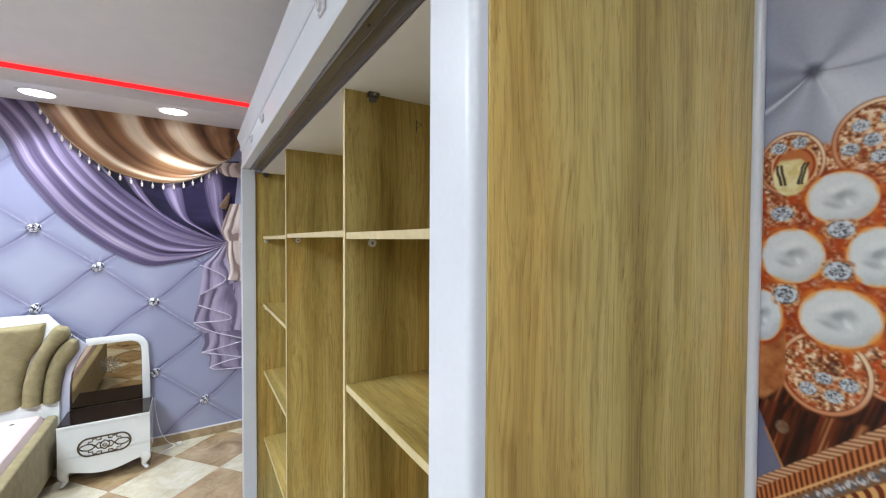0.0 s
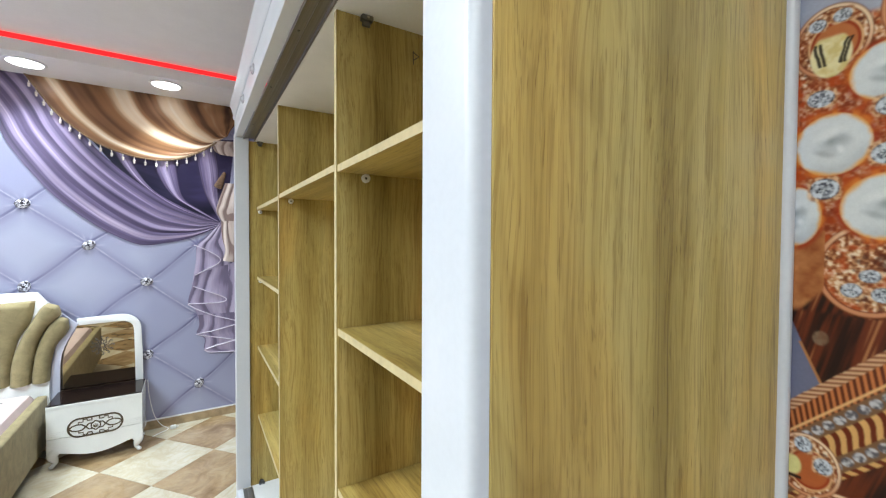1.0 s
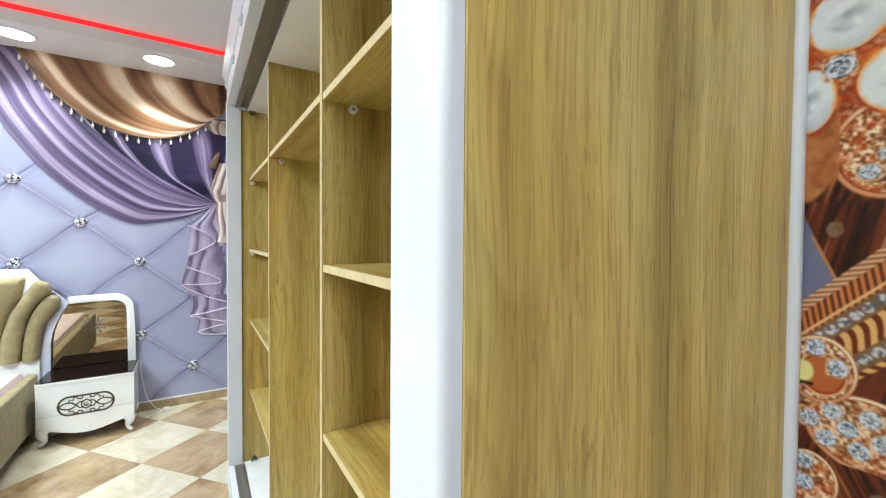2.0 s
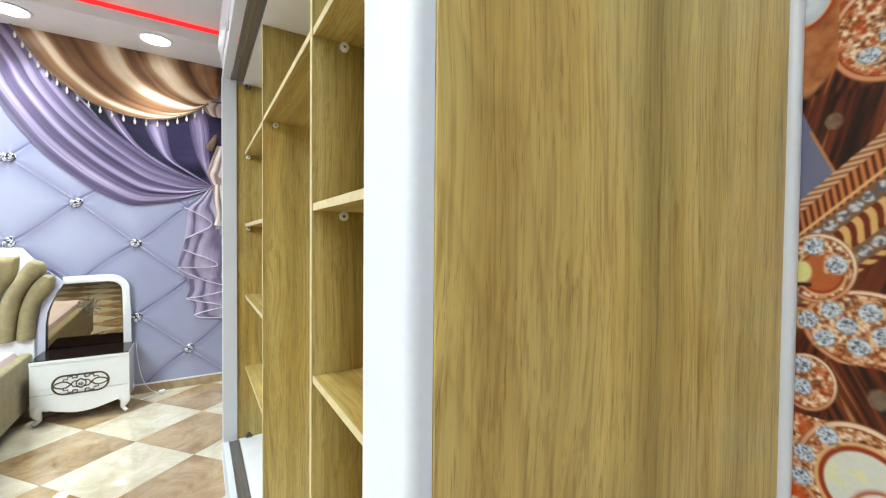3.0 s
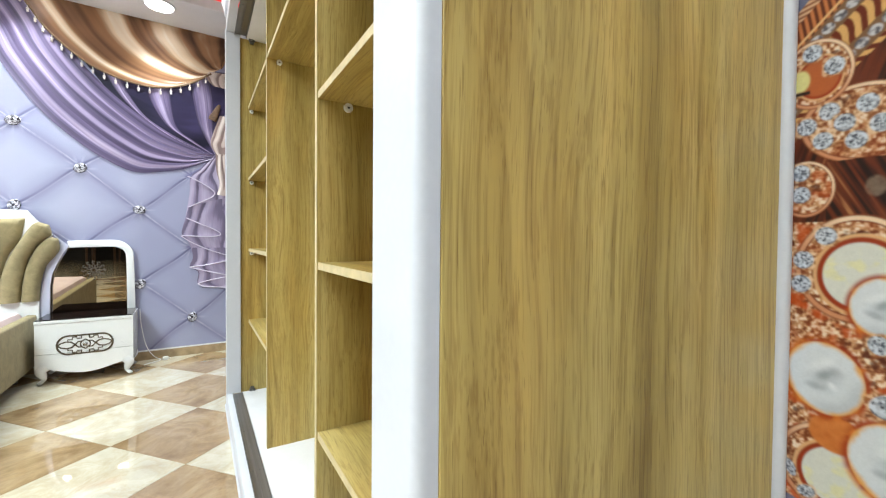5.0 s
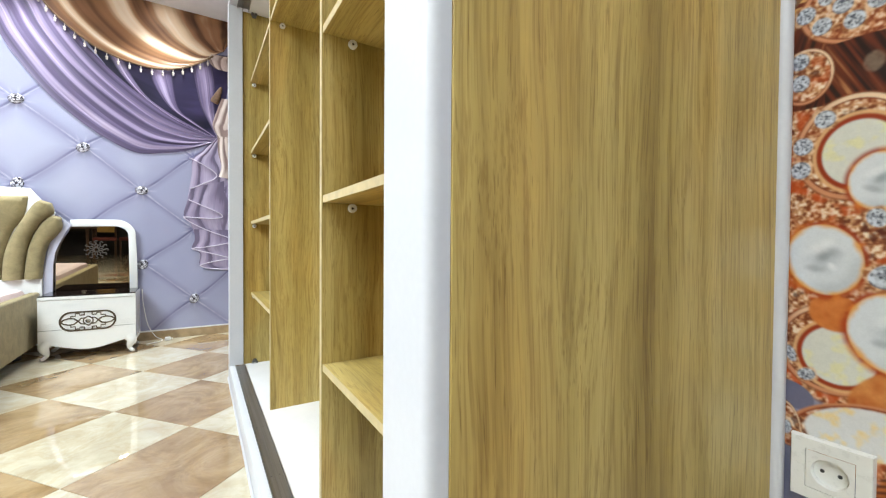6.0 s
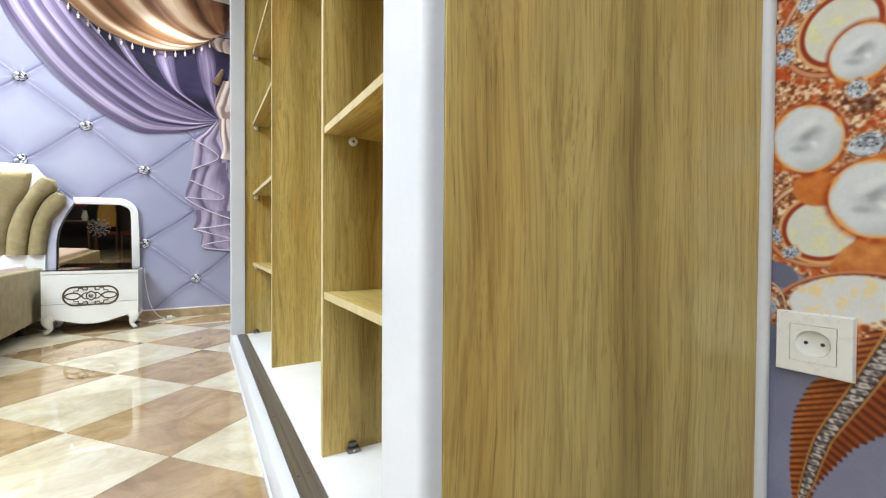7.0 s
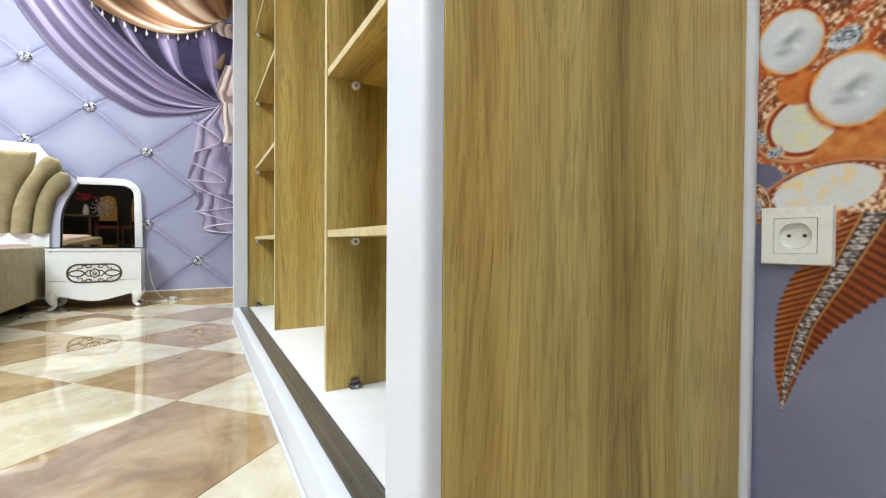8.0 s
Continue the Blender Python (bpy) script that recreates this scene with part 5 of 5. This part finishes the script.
for k in range(12):
    a = radians(30 * k)
    c, s = math.cos(a), math.sin(a)
    at = lambda r, w: (-0.005 + r * c - w * s, -0.0038, 0.325 + r * s + w * c)
    lace.append(tube([at(0.014, 0), at(0.032, 0.010), at(0.050, 0), at(0.032, -0.010)], 0.0036, 5, True))
    lace.append(tube([at(0.050, 0), at(0.062, 0.010), at(0.072, 0.004), at(0.068, -0.006)], 0.0036, 5))
lace.append(tube([(-0.005 + 0.014 * math.cos(radians(a)), -0.0038, 0.325 + 0.014 * math.sin(radians(a))) for a in range(0, 360, 30)], 0.0022, 5, True))
part("rosette", joined(*lace), plain("etched_rosette", (0.075, 0.060, 0.050), 0.5), mirror, "etched lace rosette")

# ---- cable on the floor ----
cable = thing("power_cable", pose(0, 0, 0), "thin white cable with a plug lying by the skirting", "cable")
route = [(-0.478, 3.845, 0.43), (-0.470, 3.85, 0.30), (-0.440, 3.85, 0.13), (-0.39, 3.84, 0.035), (-0.34, 3.80, 0.006), (-0.40, 3.74, 0.005), (-0.44, 3.70, 0.005)]
soft = curve([p[:2] for p in route], 40), curve([(p[2], 0) for p in route], 40)
part("wire", tube([(float(a[0]), float(a[1]), float(b[0])) for a, b in zip(*soft)], 0.0032, 6), PLASTIC_W, cable)
plug = joined(boxed(-0.325, -0.285, 3.775, 3.805, 0.001, 0.030, 0.006), tube([(-0.285, 3.783, 0.016), (-0.268, 3.783, 0.016)], 0.0025, 6), tube([(-0.285, 3.797, 0.016), (-0.268, 3.797, 0.016)], 0.0025, 6))
part("plug", plug, PLASTIC_W, cable, "white plug")


# ---- dining set at the back of the showroom ----
WOOD = plain("dark_walnut", (0.10, 0.05, 0.025), 0.35, vary=0.3, scale=20)
SEAT_RED = plain("dark_red_upholstery", (0.16, 0.03, 0.02), 0.7, vary=0.15)
YELLOW = plain("amber_upholstery", (0.55, 0.32, 0.07), 0.7, vary=0.12)
chair = thing("dining_chair", pose(-1.95, -5.3, 0, 0, 0, 175), "high-backed dining chair with amber upholstery and walnut legs", "chair", "dining chairs")
for lx in (-0.2, 0.2):
    part("leg", tube([(lx, -0.2, 0.0), (lx, -0.19, 0.42)], lambda k: 0.016 + 0.008 * k, 8), WOOD, chair)
    part("leg", tube([(lx, 0.24, 0.0), (lx, 0.2, 0.42), (lx * 0.95, 0.22, 0.8), (lx * 0.9, 0.27, 1.25)], 0.02, 8), WOOD, chair)
part("seat", boxed(-0.23, 0.23, -0.22, 0.22, 0.42, 0.50, 0.025, 3), SEAT_RED, chair, "dark red seat")
part("backrest", prism([(-0.17, 0.62), (0.17, 0.62), (0.19, 0.95), (0.15, 1.22), (0.0, 1.28), (-0.15, 1.22), (-0.19, 0.95)], 0.19, 0.25, "y", 0.015), YELLOW, chair)
copy_thing(chair, pose(-1.40, -5.45, 0, 0, 0, 200))
table = thing("dining_table", pose(-2.55, -5.25, 0), "dark walnut dining table", "table")
part("tabletop", boxed(-0.6, 0.42, -0.45, 0.45, 0.72, 0.76, 0.008), WOOD, table)
for lx in (-0.5, 0.32):
    for ly in (-0.36, 0.36):
        part("leg", tube([(lx, ly, 0.0), (lx, ly, 0.72)], lambda k: 0.022 + 0.014 * k, 10), WOOD, table)

# bouquet on the table
vase = thing("flower_vase", pose(-2.35, -5.2, 0.76), "pale vase with red artificial flowers on the dining table", "vase")
part("vase_body", turned([(0.0, 0.0), (0.05, 0.0), (0.07, 0.08), (0.05, 0.18), (0.035, 0.22), (0.045, 0.25), (0.03, 0.25), (0.02, 0.20), (0.0, 0.02)], n=18), PLASTIC_W, vase)
RED = plain("red_petal", (0.45, 0.012, 0.02), 0.6, vary=0.25)
LEAF = plain("green_leaf", (0.05, 0.11, 0.03), 0.6, vary=0.3)
rnd = random.Random(8)
bloom = mesh_of("flower", joined(*[turned([(0.0, 0.0), (0.020, 0.006), (0.026, 0.026), (0.016, 0.040), (0.0, 0.030)], pose(0, 0, 0, 0, 38, 60 * a) @ Matrix.Translation((0, 0, 0.006)), 7) for a in range(6)]), RED)
for k in range(16):
    a, r, h = rnd.uniform(0, 6.28), rnd.uniform(0.02, 0.19), rnd.uniform(0.34, 0.52)
    x, y = r * math.cos(a), r * math.sin(a)
    part("stem", tube([(0, 0, 0.22), (x * 0.6, y * 0.6, 0.30), (x, y, h)], 0.003, 5), LEAF, vase)
    ob = new("flower", bloom)
    ob.parent = vase
    ob.matrix_basis = pose(x, y, h - 0.005, rnd.uniform(-40, 40), rnd.uniform(-40, 40), 0)

# ---- floor tiles ----
S = 0.481
pavement = structure("floor", boxed(LEFT, RIGHT, BACK, FAR, -0.0060, -0.0050), GROUT, "polished marble-print floor tiles in a brown and cream chequer, laid diagonally", "floor")
half = S / 2 - 0.0010
tile_mesh = {}
for k, m in ((0, TILE_D), (1, TILE_L)):
    tile_mesh[k] = mesh_of("tile", boxed(-half, half, -half, half, -0.0045, 0.0, 0.0007, 1), m)
ux, uy = S * math.cos(radians(220)), S * math.sin(radians(220))
tx, ty = -0.094, 2.554


def cut_tile(m, material):
    """A tile trimmed along the walls, or None if nothing of it is left."""
    bm = boxed(-half, half, -half, half, -0.0045, 0.0, 0.0007, 1)
    for co, no in (((LEFT, 0, 0), (-1, 0, 0)), ((RIGHT, 0, 0), (1, 0, 0)), ((0, BACK, 0), (0, -1, 0)), ((0, FAR, 0), (0, 1, 0))):
        back = m.inverted()
        bmesh.ops.bisect_plane(bm, geom=bm.verts[:] + bm.edges[:] + bm.faces[:], plane_co=back @ Vector(co), plane_no=back.to_3x3() @ Vector(no), clear_outer=True)
    if len(bm.faces) < 3:
        bm.free()
        return None
    return mesh_of("tile", bm, material)


for i in range(-14, 24):
    for j in range(-18, 18):
        x, y = tx + (i + 0.5) * ux - (j + 0.5) * uy, ty + (i + 0.5) * uy + (j + 0.5) * ux
        r = S * 0.71
        if LEFT - r < x < RIGHT + r and BACK - r < y < FAR + r:
            m, k = pose(x, y, 0, 0, 0, 40 + 180 * ((i * 7 + j * 3) % 2)), (i + j) % 2
            inside = LEFT + r < x < RIGHT - r and BACK + r < y < FAR - r
            data = tile_mesh[k] if inside else cut_tile(m, TILE_L if k else TILE_D)
            if data:
                ob = new("tile", data)
                ob.parent = pavement
                ob.matrix_basis = m
